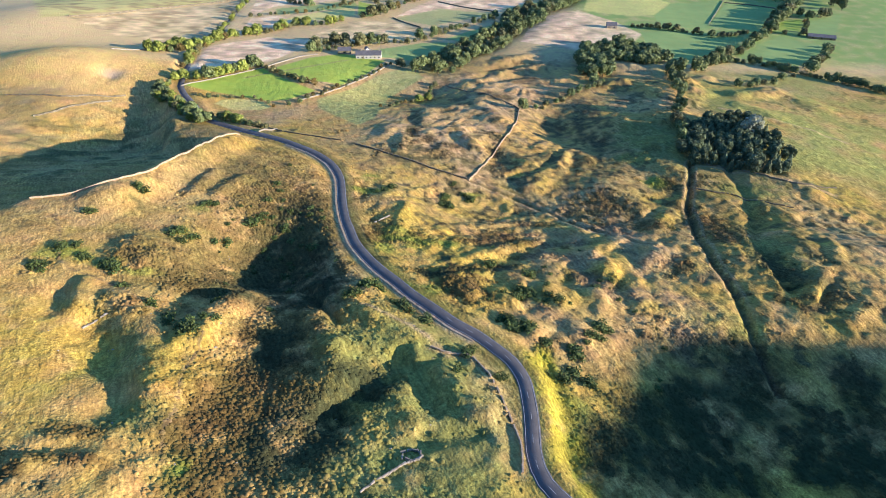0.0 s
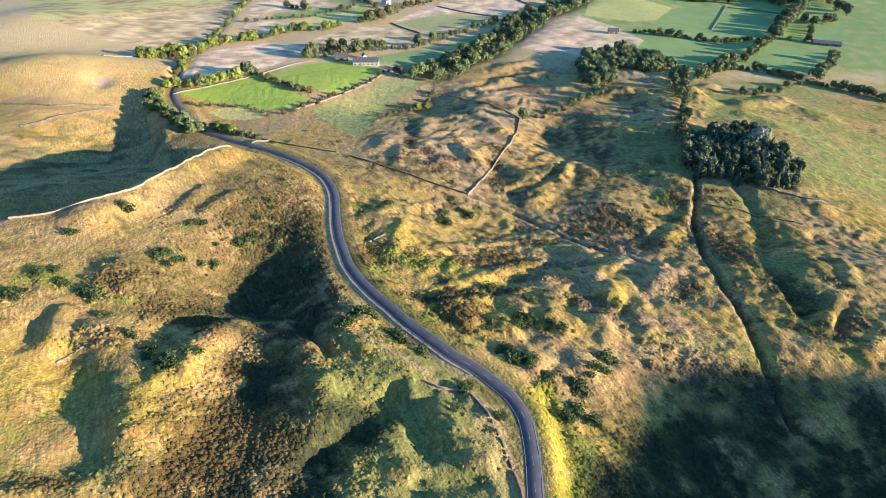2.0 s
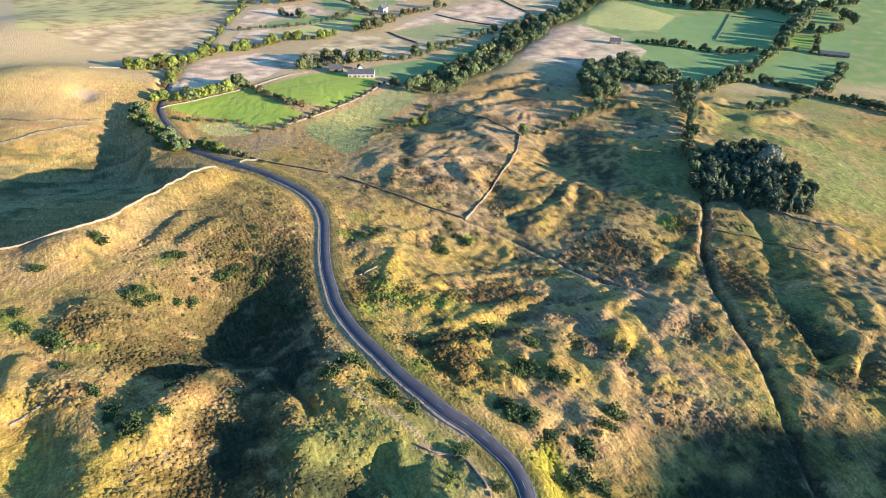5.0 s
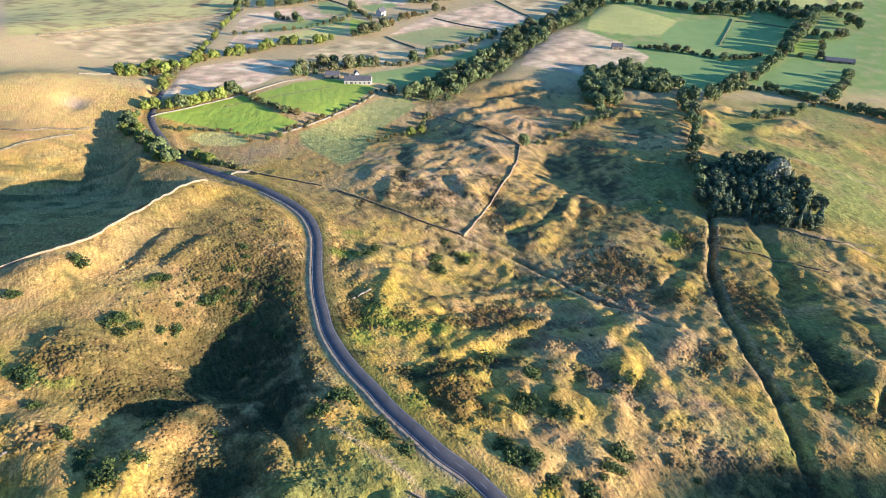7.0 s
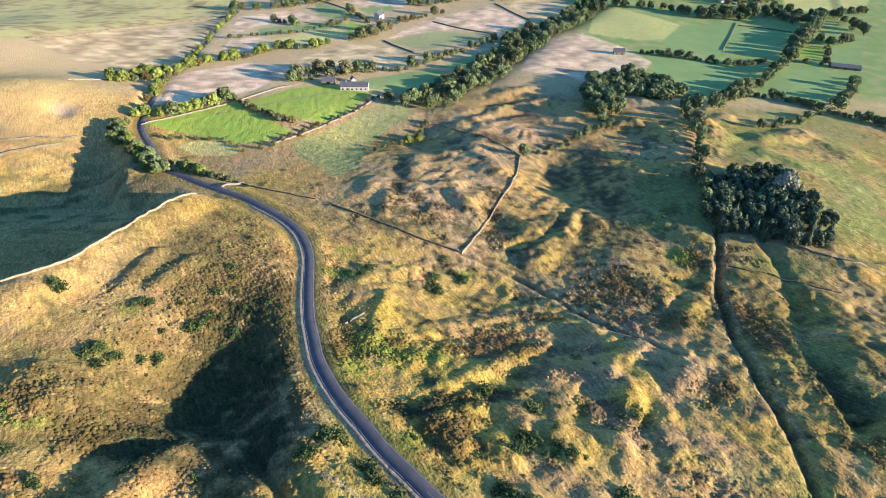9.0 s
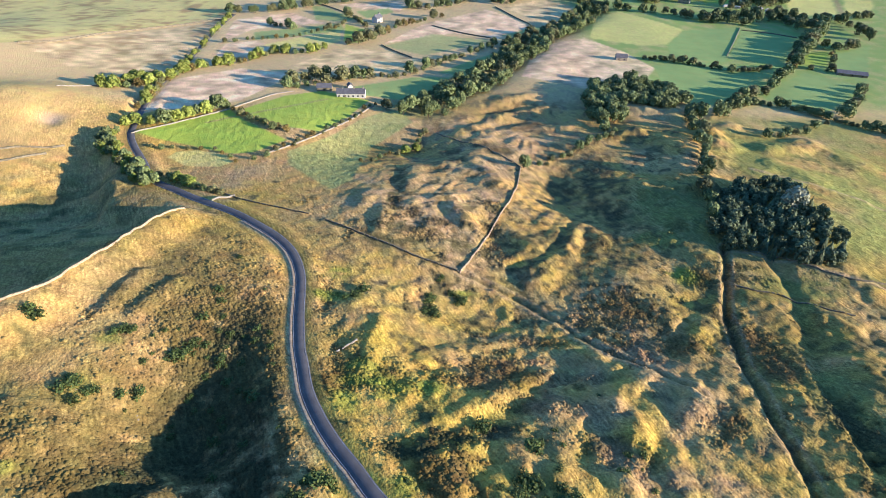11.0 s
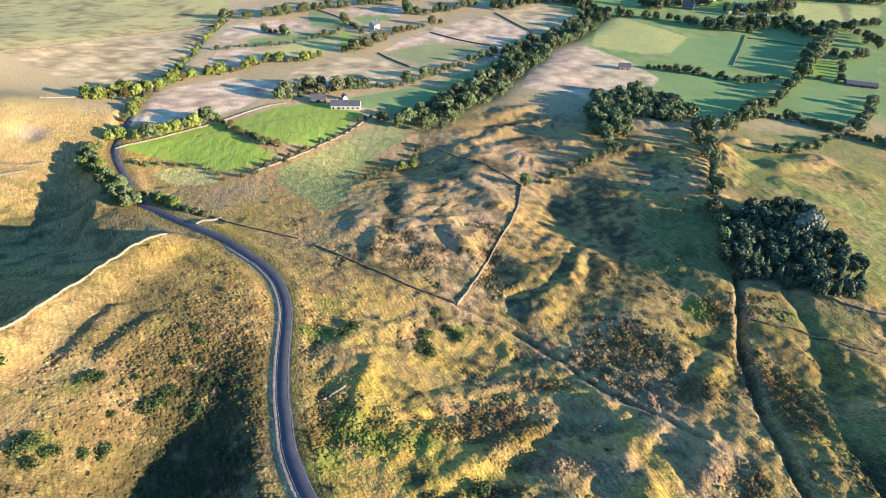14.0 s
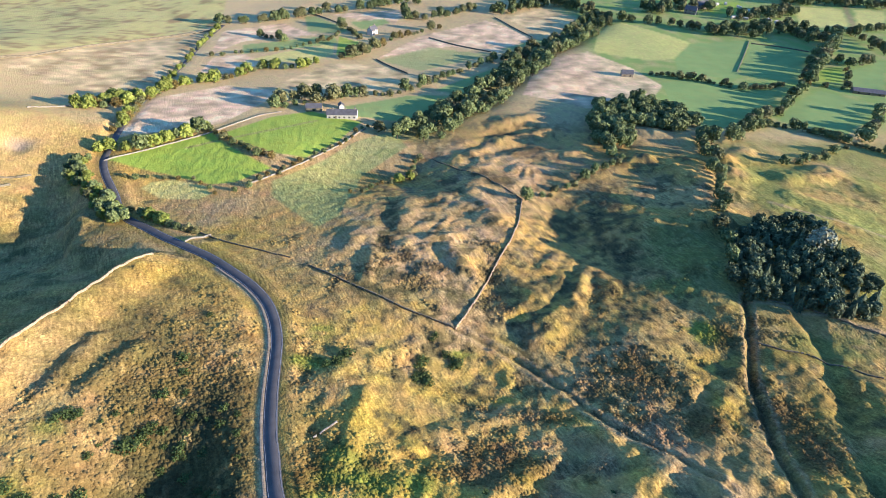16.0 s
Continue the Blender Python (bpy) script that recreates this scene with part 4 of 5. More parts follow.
    # muted olive turf, its colour lowered to carry the shading of the clough
    clough = hill(x, y, 112, 165, 32, 45, 0, 1.2)
    c = mix(c, (0.14, 0.115, 0.042), np.clip(clough, 0, 0.9) * np.clip(0.6 + 0.8 * n2 + 0.5 * n3, 0, 1))
    for patches, colour in ((OLIVE_PATCHES, (0.21, 0.205, 0.06)), (LEMON_PATCHES, LEMON), (GOLD_PATCHES, (0.45, 0.37, 0.045)), (BRACKEN_PATCHES, (0.15, 0.098, 0.032)), (KNOLL_PATCHES, (0.12, 0.09, 0.042)), (HEATH_PATCHES, HEATH), (GREEN_PATCHES, (0.23, 0.25, 0.045))):
        f = np.zeros_like(x)
        for px, py, rx, ry in patches:
            f = np.maximum(f, np.exp(-((x - px) / rx) ** 2 - ((y - py) / ry) ** 2))
        c = mix(c, colour, np.clip(1.5 * f + f * (0.8 * n2 + 0.9 * n3 + 0.6 * n6) - 0.25, 0, 0.9))
    # dark and pale streaks paint light glancing over the dale's ripples
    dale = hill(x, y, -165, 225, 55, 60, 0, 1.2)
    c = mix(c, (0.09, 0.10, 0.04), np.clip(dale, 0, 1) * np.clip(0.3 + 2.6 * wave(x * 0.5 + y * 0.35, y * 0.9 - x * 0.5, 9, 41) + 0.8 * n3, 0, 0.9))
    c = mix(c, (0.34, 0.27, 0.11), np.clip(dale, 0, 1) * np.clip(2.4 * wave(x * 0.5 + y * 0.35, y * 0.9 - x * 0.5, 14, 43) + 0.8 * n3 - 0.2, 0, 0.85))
    c = mix(c, MOOR, np.clip((y - 345) / 40, 0, 1) * 0.75 * (1 - np.clip(1.4 * hill(x, y, 48, 355, 42, 48, 0, 1.0), 0, 1)))
    c = mix(c, (0.13, 0.095, 0.045), 0.8 * np.clip(hill(x, y, 40, 345, 50, 50, 0, 1.0), 0, 1) * np.clip(2.0 * wave(x * 0.6, y, 12, 51) + 1.2 * n3 - 0.25, 0, 1))
    tan = np.clip((x - 5) / 30, 0, 1) * np.clip((92 - x) / 20, 0.15, 1) * np.clip((200 - y) / 30, 0, 1) * np.clip((y - 85) / 15, 0, 1)
    c = mix(c, (0.47, 0.30, 0.145), 0.6 * tan * np.clip(0.45 + 1.0 * n2 + 0.8 * wave(x, y, 16, 52), 0, 1))
    rough = np.clip((x + 35) / 15, 0, 1) * np.clip((108 - x) / 12, 0, 1) * np.clip((y - 165) / 20, 0, 1) * np.clip((330 - y) / 40, 0, 1)
    c = mix(c, (0.13, 0.105, 0.045), 0.85 * rough * np.clip(2.0 * wave(x, y, 10, 53) + 1.5 * n3 + 0.9 * n6 - 0.2, 0, 1))
    dun = np.clip((-58 - x) / 15, 0, 1) * np.clip((y - 105) / 25, 0, 1) * np.clip((235 - y) / 20, 0, 1)
    c = mix(c, (0.27, 0.195, 0.062), 0.65 * dun * np.clip(0.6 + 0.9 * n1 + 0.6 * n2, 0, 1))
    c = mix(c, (0.60, 0.43, 0.165), 0.85 * np.clip(hill(x, y, -238, 345, 62, 45, 0, 1.3), 0, 1) * np.clip(0.8 + 0.4 * n2, 0, 1))
    # brown bracken tint, darkened in place of the slope turning from the sun
    dim_fern = np.clip(hill(x, y, -72, 188, 24, 32, 0, 1.2) + hill(x, y, -52, 172, 14, 30, 0, 0.8), 0, 1)
    c = mix(c, (0.20, 0.145, 0.05), 0.8 * dim_fern * np.clip(0.6 + 0.9 * n1 + 0.7 * n2 + 0.5 * n3, 0, 1))
    # dark heath, coloured nearly black to deepen the great hill's shadow
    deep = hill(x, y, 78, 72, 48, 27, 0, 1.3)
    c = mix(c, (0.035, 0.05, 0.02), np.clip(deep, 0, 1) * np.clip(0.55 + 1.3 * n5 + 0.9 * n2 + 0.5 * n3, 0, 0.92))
    green = np.clip((x - 135) / 25, 0, 1) * np.clip((y - 205) / 30, 0, 1) * np.clip((390 - y) / 20, 0, 1)
    c = mix(c, (0.28, 0.285, 0.075), 0.75 * green * np.clip(0.55 + 1.2 * n1 + 0.5 * n2, 0, 1))
    east = np.clip((x - 108) / 25, 0, 1) * np.clip((y - 385) / 25, 0, 1)
    c = mix(c, (0.25, 0.355, 0.10), 0.97 * east * np.clip(0.9 + 0.5 * n2, 0, 1))
    bank = bell(near_line(x, y, BROOK)[0], 13) * np.clip((y - 330) / 30, 0, 1)
    c = mix(c, (0.22, 0.22, 0.08), 0.8 * bank)
    c = mix(c, (0.40, 0.32, 0.24), hill(x, y, -193, 323, 6, 4, 0, 0.8))
    c = mix(c, MOOR, np.clip((y - 440) / 60, 0, 1) * np.clip((-130 - x) / 40, 0, 1) * 0.5)
    patch = np.clip(1.3 * wave(x, y, 14, 33) + 1.1 * wave(x * 0.6, y, 5, 34), -1.2, 1)
    fell = np.clip(1.2 * wave(x, y, 40, 35) + 2.0 * wave(x, y * 1.7, 12, 36) + 1.0 * wave(x, y, 5, 54) - 0.1, 0, 1)
    for poly, colour, f in FIELDS:
        xs, ys = [p[0] for p in poly], [p[1] for p in poly]
        near = (x > min(xs) - 6) & (x < max(xs) + 6) & (y > min(ys) - 6) & (y < max(ys) + 6)
        if near.any():
            even = 0.12 if colour in (LAWN_GREEN, PASTURE, LIGHT_GREEN) else 1.0     # mown and grazed fields are smoother
            g = inside(x[near], y[near], poly, 0.6) * f * np.clip(0.97 + even * (0.35 * n2[near] + 0.25 * n3[near]), 0, 1)
            c[near] = mix(c[near], np.array(colour) * (1 + 0.42 * even * patch[near])[:, None], g)
    high = inside(x, y, MOORGREEN, 2.0) + 0.8 * inside(x, y, MOORSTRAW, 2.0)
    c = mix(c, (0.36, 0.23, 0.11), 0.8 * high * fell)
    wet = np.clip(5 * (0.16 - np.abs(wave(x * 0.6 + y * 0.3, y - 0.2 * x, 70, 37))), 0, 1)
    c = mix(c, (0.20, 0.19, 0.07), 0.55 * high * wet * np.clip(0.6 + n1 + n2, 0, 1))
    for line, w, colour, f in PATHS:
        d, _ = near_line(x, y, smooth_line(line, 4))
        c = mix(c, colour, f * bell(d + 0.3 * n6, w))
    dr, _ = near_line(x, y, ROAD_LINE)
    c = mix(c, LEMON, 0.5 * bell(dr - 2.9 + 0.3 * n6, 0.9) * np.clip(1 - (y - 260) / 40, 0, 1))
    c = mix(c, (0.50, 0.36, 0.22), 0.95 * bell(near_line(x, y, VERGE)[0] + 0.25 * n6, 1.15))
    c = mix(c, (0.46, 0.30, 0.14), 0.6 * bell(near_line(x, y, VERGEWALL)[0] + 0.25 * n6, 1.3))
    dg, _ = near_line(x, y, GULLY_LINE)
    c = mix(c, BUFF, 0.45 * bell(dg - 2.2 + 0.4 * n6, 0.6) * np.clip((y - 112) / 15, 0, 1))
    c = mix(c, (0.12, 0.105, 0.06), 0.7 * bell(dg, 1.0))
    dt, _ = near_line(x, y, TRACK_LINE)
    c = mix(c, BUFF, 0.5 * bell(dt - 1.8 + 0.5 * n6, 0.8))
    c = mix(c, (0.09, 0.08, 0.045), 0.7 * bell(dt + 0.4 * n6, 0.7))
    return np.clip(c, 0.005, 0.9)


def sheet(name, verts, faces, mat, colours=None, smooth=True):
    me = bpy.data.meshes.new(name)
    verts, faces = np.asarray(verts, np.float32), np.asarray(faces, np.int32)
    k = faces.shape[1]
    me.vertices.add(len(verts))
    me.vertices.foreach_set("co", verts.ravel())
    me.loops.add(faces.size)
    me.loops.foreach_set("vertex_index", faces.ravel())
    me.polygons.add(len(faces))
    me.polygons.foreach_set("loop_start", np.arange(0, faces.size, k, dtype=np.int32))
    if smooth:
        me.polygons.foreach_set("use_smooth", np.ones(len(faces), bool))
    if colours is not None:
        a = me.attributes.new("cover", "FLOAT_COLOR", "POINT")
        coarse = np.clip(1 - (verts[:, 1:2] - 330) / 90, 0.38, 1) * np.clip(1 - (-175 - verts[:, :1]) / 40, 0.35, 1)
        grazed = np.clip((colours[:, 1:2] / colours[:, :1] - 1.08) / 0.25, 0, 1)      # green pasture is short and even
        a.data.foreach_set("color", np.concatenate([colours, coarse * (1 - 0.93 * grazed)], 1).astype(np.float32).ravel())
    me.update(calc_edges=True)
    me.materials.append(mat)
    return me


# ---- ground ----
gx = grid_lines(-150, 170, 0.8, (-4200, 4200))
gy = grid_lines(44, 270, 0.7, (-1500, 4800))
GX, GY = np.meshgrid(gx, gy)
GZ = height(GX, GY)
_i = np.arange(len(gy) - 1)[:, None] * len(gx) + np.arange(len(gx) - 1)[None]
_f = np.stack([_i, _i + 1, _i + 1 + len(gx), _i + len(gx)], -1).reshape(-1, 4)
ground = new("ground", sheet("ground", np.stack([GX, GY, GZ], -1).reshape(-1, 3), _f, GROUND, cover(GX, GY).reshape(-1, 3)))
tagged(ground, "hummocky upland grassland falling to green valley fields", "ground", kind="structure")


def lie(x, y):
    """Height of the ground sheet at one place."""
    i = min(max(int(np.searchsorted(gx, x)) - 1, 0), len(gx) - 2)
    j = min(max(int(np.searchsorted(gy, y)) - 1, 0), len(gy) - 2)
    u, v = (x - gx[i]) / (gx[i + 1] - gx[i]), (y - gy[j]) / (gy[j + 1] - gy[j])
    return float((GZ[j, i] * (1 - u) + GZ[j, i + 1] * u) * (1 - v) + (GZ[j + 1, i] * (1 - u) + GZ[j + 1, i + 1] * u) * v)


def part(name, bm, mat, parent, label=""):
    me = bpy.data.meshes.new(name)
    bm.to_mesh(me)
    bm.free()
    me.materials.append(mat)
    ob = new(name, me)
    ob.parent = parent
    return tagged(ob, label)


# ---- road ----
def ribbon(line, offset, half, lift, depth, name):
    """A strip along a line, offset to its left, lying on the ground."""
    bm = bmesh.new()
    rows = []
    for k, (x, y) in enumerate(line):
        a, b = line[max(k - 1, 0)], line[min(k + 1, len(line) - 1)]
        dx, dy = b[0] - a[0], b[1] - a[1]
        s = math.hypot(dx, dy) or 1
        nx, ny = -dy / s, dx / s
        off_here = offset
        zc = lie(x + nx * off_here, y + ny * off_here)
        row = []
        lip = min(0.25, depth)
        wide = half
        for side, drop in ((-wide - lip, depth), (-wide, 0), (wide, 0), (wide + lip, depth)):
            px, py = x + nx * (off_here + side), y + ny * (off_here + side)
            row.append(bm.verts.new((px, py, zc + lift - drop)))
        rows.append(row)
    for r, q in zip(rows, rows[1:]):
        for k in range(3):
            bm.faces.new((r[k], q[k], q[k + 1], r[k + 1]))
    for f in bm.faces:
        f.smooth = True
    bm.normal_update()
    return bm


ROAD_HALF = 1.68
road = tagged(new("road"), "narrow grey asphalt road winding down the hillside", "road", kind="structure")
part("asphalt", ribbon(ROAD_LINE, 0, ROAD_HALF, 0.15, 0.25, "asphalt"), ASPHALT, road)
for off in (-1.48, 1.48):
    part("edge_line", ribbon(ROAD_LINE[:TAIL + 150], off, 0.05, 0.13, 0.004, "edge_line"), WHITE_LINE, road, "worn white edge line")
_fine = smooth_line(ROAD, 1.0)
for k in range(2, 62, 6):
    part("centre_dash", ribbon(_fine[k:k + 3], 0.0, 0.05, 0.165, 0.004, "centre_dash"), WHITE_LINE, road, "white centre dash")


# ---- dry stone walls ----
def stone_wall(name, points, high, thick, mat, label, gap=0.0):
    """Courses of rough stones along a line."""
    rng = random.Random(name + str(points[0]))
    line = smooth_line(points, 0.8)
    bm = bmesh.new()
    for k, (x, y) in enumerate(line[:-1]):
        if rng.random() < gap:
            continue
        bx, by = line[k + 1]
        ang = math.atan2(by - y, bx - x)
        z = lie(x, y)
        for c in range(3):
            w = thick * (1 - 0.18 * c)
            m = Matrix.Translation((x + rng.uniform(-.08, .08), y + rng.uniform(-.08, .08), z + high * (c + 0.4) / 3 - 0.08)) @ Matrix.Rotation(ang + rng.uniform(-.12, .12), 4, "Z") @ Matrix.Diagonal((0.95 + rng.uniform(-.1, .15), w * rng.uniform(.85, 1.15), high / 3 * rng.uniform(1.0, 1.3), 1))
            bmesh.ops.create_cube(bm, size=1, matrix=m)
    ob = new(name, bpy.data.meshes.new(name))
    bm.to_mesh(ob.data)
    bm.free()
    ob.data.materials.append(mat)
    return tagged(ob, label, "stone wall")


stone_wall("dry_stone_wall", WALL_A, 0.7, 0.38, STONE_TAN, "long pale dry stone wall climbing the sunlit hillside")
stone_wall("dry_stone_wall", WALL_B, 0.75, 0.5, STONE_DARK, "weathered dark dry stone wall across rough pasture", 0.05)
stone_wall("dry_stone_wall", WALL_C, 0.8, 0.42, STONE_TAN, "sinuous dry stone wall running up a hummock")
stone_wall("dry_stone_wall", LINE_C2, 0.6, 0.42, STONE_DARK, "low mossy stone wall behind the hummock", 0.15)
stone_wall("dry_stone_wall", SHORTWALL, 0.8, 0.45, STONE, "short pale stone wall beside the road")
stone_wall("dry_stone_wall", FIELDLINE, 0.6, 0.4, STONE_DARK, "field wall between straw pasture and road", 0.1)
stone_wall("sheepfold", PEN + PEN[:1], 0.7, 0.38, STONE, "small ruined ring of grey stones")
stone_wall("dry_stone_wall", PENWALL, 0.6, 0.4, STONE, "ruined stone wall beside the sheepfold", 0.1)
stone_wall("dry_stone_wall", VERGEWALL, 0.7, 0.45, STONE_TAN, "low roadside wall of brown stones by the bend", 0.1)
stone_wall("dry_stone_wall", SHORTWALL2, 0.5, 0.4, STONE, "short tumbled stone wall in a grassy hollow", 0.15)
stone_wall("dry_stone_wall", ROCKLINE, 0.4, 0.4, STONE, "line of pale tumbled stones in a hollow", 0.25)
stone_wall("roadside_wall", VERGE, 0.24, 0.8, STONE_TAN, "low tan stone wall along the road verge", 0.04)
stone_wall("dry_stone_wall", LANEWALL, 1.3, 0.9, STONE_DARK, "dark dry stone wall across the open moor")
for _w in (DALEWALL, DALEWALL2, WALL_E, WALL_F, WALL_G, WALL_I, WALL_J):
    stone_wall("dry_stone_wall", _w, 0.9, 0.6, STONE_DARK, "dark dry stone wall between valley fields")
for _w in (WALL_K, WALL_L):
    stone_wall("dry_stone_wall", _w, 0.55, 0.42, STONE_DARK, "low tumbled stone wall crossing the clough head", 0.12)
for _w in (WALL_D, WALL_H, WALL_LAWN, WALL_LAWN2):
    stone_wall("dry_stone_wall", _w, 0.7, 0.42, STONE, "pale dry stone wall bordering a valley field")


# ---- trees ----
def leaf_cloud(bm, centre, radius, count, size, rng, squash=0.85):
    """Leaf clumps on and just under the skin of one bough."""
    for _ in range(count):
        d = Vector((rng.gauss(0, 1), rng.gauss(0, 1), rng.gauss(0.25, 1))).normalized()
        p = Vector(centre) + Vector((d.x, d.y, d.z * squash)) * radius * rng.uniform(0.75, 1.08)
        n = (d + Vector((rng.uniform(-.7, .7), rng.uniform(-.7, .7), rng.uniform(-.3, .9)))).normalized()
        a = n.orthogonal().normalized()
        b = n.cross(a)
        t = rng.uniform(0, 6.28)
        a, b = a * math.cos(t) + b * math.sin(t), b * math.cos(t) - a * math.sin(t)
        s = size * rng.uniform(0.6, 1.3)
        v = [bm.verts.new(p + a * s * u + b * s * w + n * h) for u, w, h in ((-1, -.6, 0), (.2, -1, .12 * s), (1, .3, 0), (-.3, 1, .12 * s))]
        bm.faces.new(v)


def limb(bm, a, b, ra, rb):
    a, b = Vector(a), Vector(b)
    d = b - a
    m = Matrix.Translation((a + b) / 2) @ d.to_track_quat("Z", "Y").to_matrix().to_4x4()
    bmesh.ops.create_cone(bm, segments=6, radius1=ra, radius2=rb, depth=d.length, matrix=m)


def broadleaf(name, seed, mat, label, tall=9.0, wide=4.2, boughs=16, leaves=46, low=0.28):
    rng = random.Random(seed)
    tree = tagged(new(name), label, "tree")
    bm = bmesh.new()
    limb(bm, (0, 0, -0.6), (0, 0, tall * 0.45), tall * 0.035, tall * 0.022)
    tips = []
    for k in range(boughs):
        a = k * 2.4 + rng.uniform(-.4, .4)
        h = tall * (low + (0.92 - low) * ((k + 0.5) / boughs) ** 0.85)
        belly = math.sin(math.pi * min(1, max(0.12, (h / tall - low + 0.25) / (1.25 - low)))) ** 0.7
        r = wide * belly * rng.uniform(0.35, 0.8)
        tips.append((math.cos(a) * r, math.sin(a) * r, h))
        if k % 2 == 0:
            limb(bm, (0, 0, tall * 0.3), tips[-1], tall * 0.014, tall * 0.005)
    part("trunk", bm, BARK, tree)
    bm = bmesh.new()
    for t in tips:
        leaf_cloud(bm, t, wide * rng.uniform(0.30, 0.5), leaves, wide * 0.125, rng)
    part("crown", bm, mat, tree)
    return tree


def conifer(name, seed, label, tall=12.0, wide=2.6):
    rng = random.Random(seed)
    tree = tagged(new(name), label, "tree")
    bm = bmesh.new()
    limb(bm, (0, 0, -0.6), (0, 0, tall * 0.95), 0.22, 0.04)
    part("trunk", bm, BARK, tree)
    bm = bmesh.new()
    tiers = 13
    for k in range(tiers):
        f = k / (tiers - 1)
        h, r = tall * (0.12 + 0.86 * f), wide * (1 - f) ** 0.8 + 0.15
        for q in range(int(11 - 6 * f)):
            a = q * 6.283 / int(11 - 6 * f) + rng.uniform(-.3, .3)
            rr = r * rng.uniform(0.75, 1.1)
            c, s = math.cos(a), math.sin(a)
            p = [(0, 0, h + 0.5), (c * rr * .6 - s * rr * .3, s * rr * .6 + c * rr * .3, h + .05), (c * rr, s * rr, h - rr * .28), (c * rr * .6 + s * rr * .3, s * rr * .6 - c * rr * .3, h + .05)]
            bm.faces.new([bm.verts.new(v) for v in p])
    part("crown", bm, LEAF_DARK, tree)
    return tree


def shrub(name, seed, mat, label, wide=1.6, tall=1.3):
    rng = random.Random(seed)
    bush = tagged(new(name), label, "shrub")
    bm = bmesh.new()
    for k in range(4):
        a = k * 1.6
        limb(bm, (0, 0, -0.2), (math.cos(a) * wide * .5, math.sin(a) * wide * .5, tall * .7), 0.06, 0.02)
    part("stem", bm, BARK, bush)
    bm = bmesh.new()
    for k in range(8):
        a = k * 2.4
        r = wide * math.sqrt(k / 8) * 0.8
        leaf_cloud(bm, (math.cos(a) * r, math.sin(a) * r, tall * rng.uniform(.3, .6)), wide * 0.45, 34, wide * 0.11, rng, 0.8)
    part("foliage", bm, mat, bush)
    return bush


used = set()


def plant(proto, x, y, size, rng, group, tall=1.0):
    m = Matrix.Translation((x, y, lie(x, y) - 0.1)) @ Matrix.Rotation(rng.uniform(0, 6.28), 4, "Z") @ Matrix.Diagonal((size * rng.uniform(.9, 1.1), size * rng.uniform(.9, 1.1), size * tall, 1))
    if proto.name not in used:
        used.add(proto.name)
        proto.matrix_basis = m
        ob = proto
    else:
        ob = copy_thing(proto, m)
        ob.matrix_basis = m
    return tagged(ob, group=group)


def belt(line, width, spacing, protos, lo, hi, group, seed):
    """Trees along a line, scattered over its width."""
    rng = random.Random(seed)
    pts = smooth_line(line, spacing)
    for k, (x, y) in enumerate(pts):
        rows = max(1, int(width / (spacing * 1.1)))
        for r in range(rows):
            ox = (r + 0.5) / rows * width - width / 2 + rng.uniform(-.35, .35) * spacing
            a, b = pts[max(0, k - 1)], pts[min(len(pts) - 1, k + 1)]
            s = math.hypot(b[0] - a[0], b[1] - a[1]) or 1
            nx, ny = -(b[1] - a[1]) / s, (b[0] - a[0]) / s
            j = rng.uniform(-.3, .3) * spacing
            plant(rng.choice(protos), x + nx * ox + ny * j, y + ny * ox - nx * j, rng.uniform(lo, hi), rng, group)


def grove(poly, spacing, protos, lo, hi, group, seed):
    rng = random.Random(seed)
    xs, ys = [p[0] for p in poly], [p[1] for p in poly]
    y = min(ys)
    while y < max(ys):
        x = min(xs)
        while x < max(xs):
            px, py = x + rng.uniform(-.35, .35) * spacing, y + rng.uniform(-.35, .35) * spacing
            if inside(np.array([px]), np.array([py]), poly, 0.1)[0] > 0.5:
                plant(rng.choice(protos), px, py, rng.uniform(lo, hi), rng, group)
            x += spacing
        y += spacing


oaks = [broadleaf("broadleaf_tree", 1, LEAF, "round-crowned dark green broadleaf tree in a hedgerow", 7.4, 4.2),
        broadleaf("broadleaf_tree", 2, LEAF, "spreading green broadleaf tree with an uneven crown", 6.8, 4.8, 18, 44),
        broadleaf("broadleaf_tree", 3, LEAF, "tall narrow green broadleaf tree by the stream", 8.6, 3.6, 18, 42),
        broadleaf("broadleaf_tree", 8, LEAF_OLIVE, "olive green broadleaf tree turning with autumn", 7.0, 4.0, 16, 44)]
limes = [broadleaf("lime_tree", 4, LEAF_LIME, "bright yellow-green sunlit broadleaf tree", 6.0, 4.0), broadleaf("lime_tree", 5, LEAF_LIME, "low bright green broadleaf tree beside the lawn", 5.4, 3.8)]
russets = [broadleaf("hawthorn_tree", 6, LEAF_RUSSET, "small russet hawthorn tree in a hedge", 4.0, 2.6, 12, 36, 0.2)]
thorns = [broadleaf("hawthorn_tree", 7, LEAF, "small green hawthorn tree in a field hedge", 3.8, 2.7, 12, 38, 0.15),
          broadleaf("hawthorn_tree", 9, LEAF_OLIVE, "low olive hawthorn tree in a field hedge", 3.4, 2.8, 12, 36, 0.12)]
pines = [broadleaf("pine_tree", 15, LEAF_DARK, "round-topped dark pine in a dense plantation", 7.2, 3.2, 18, 44, 0.2), conifer("conifer_tree", 12, "tall dark spruce in a dense plantation", 8.2, 2.5),
         broadleaf("pine_tree", 14, LEAF_DARK, "dark bushy pine in a dense plantation", 6.6, 3.0, 16, 44, 0.2)]
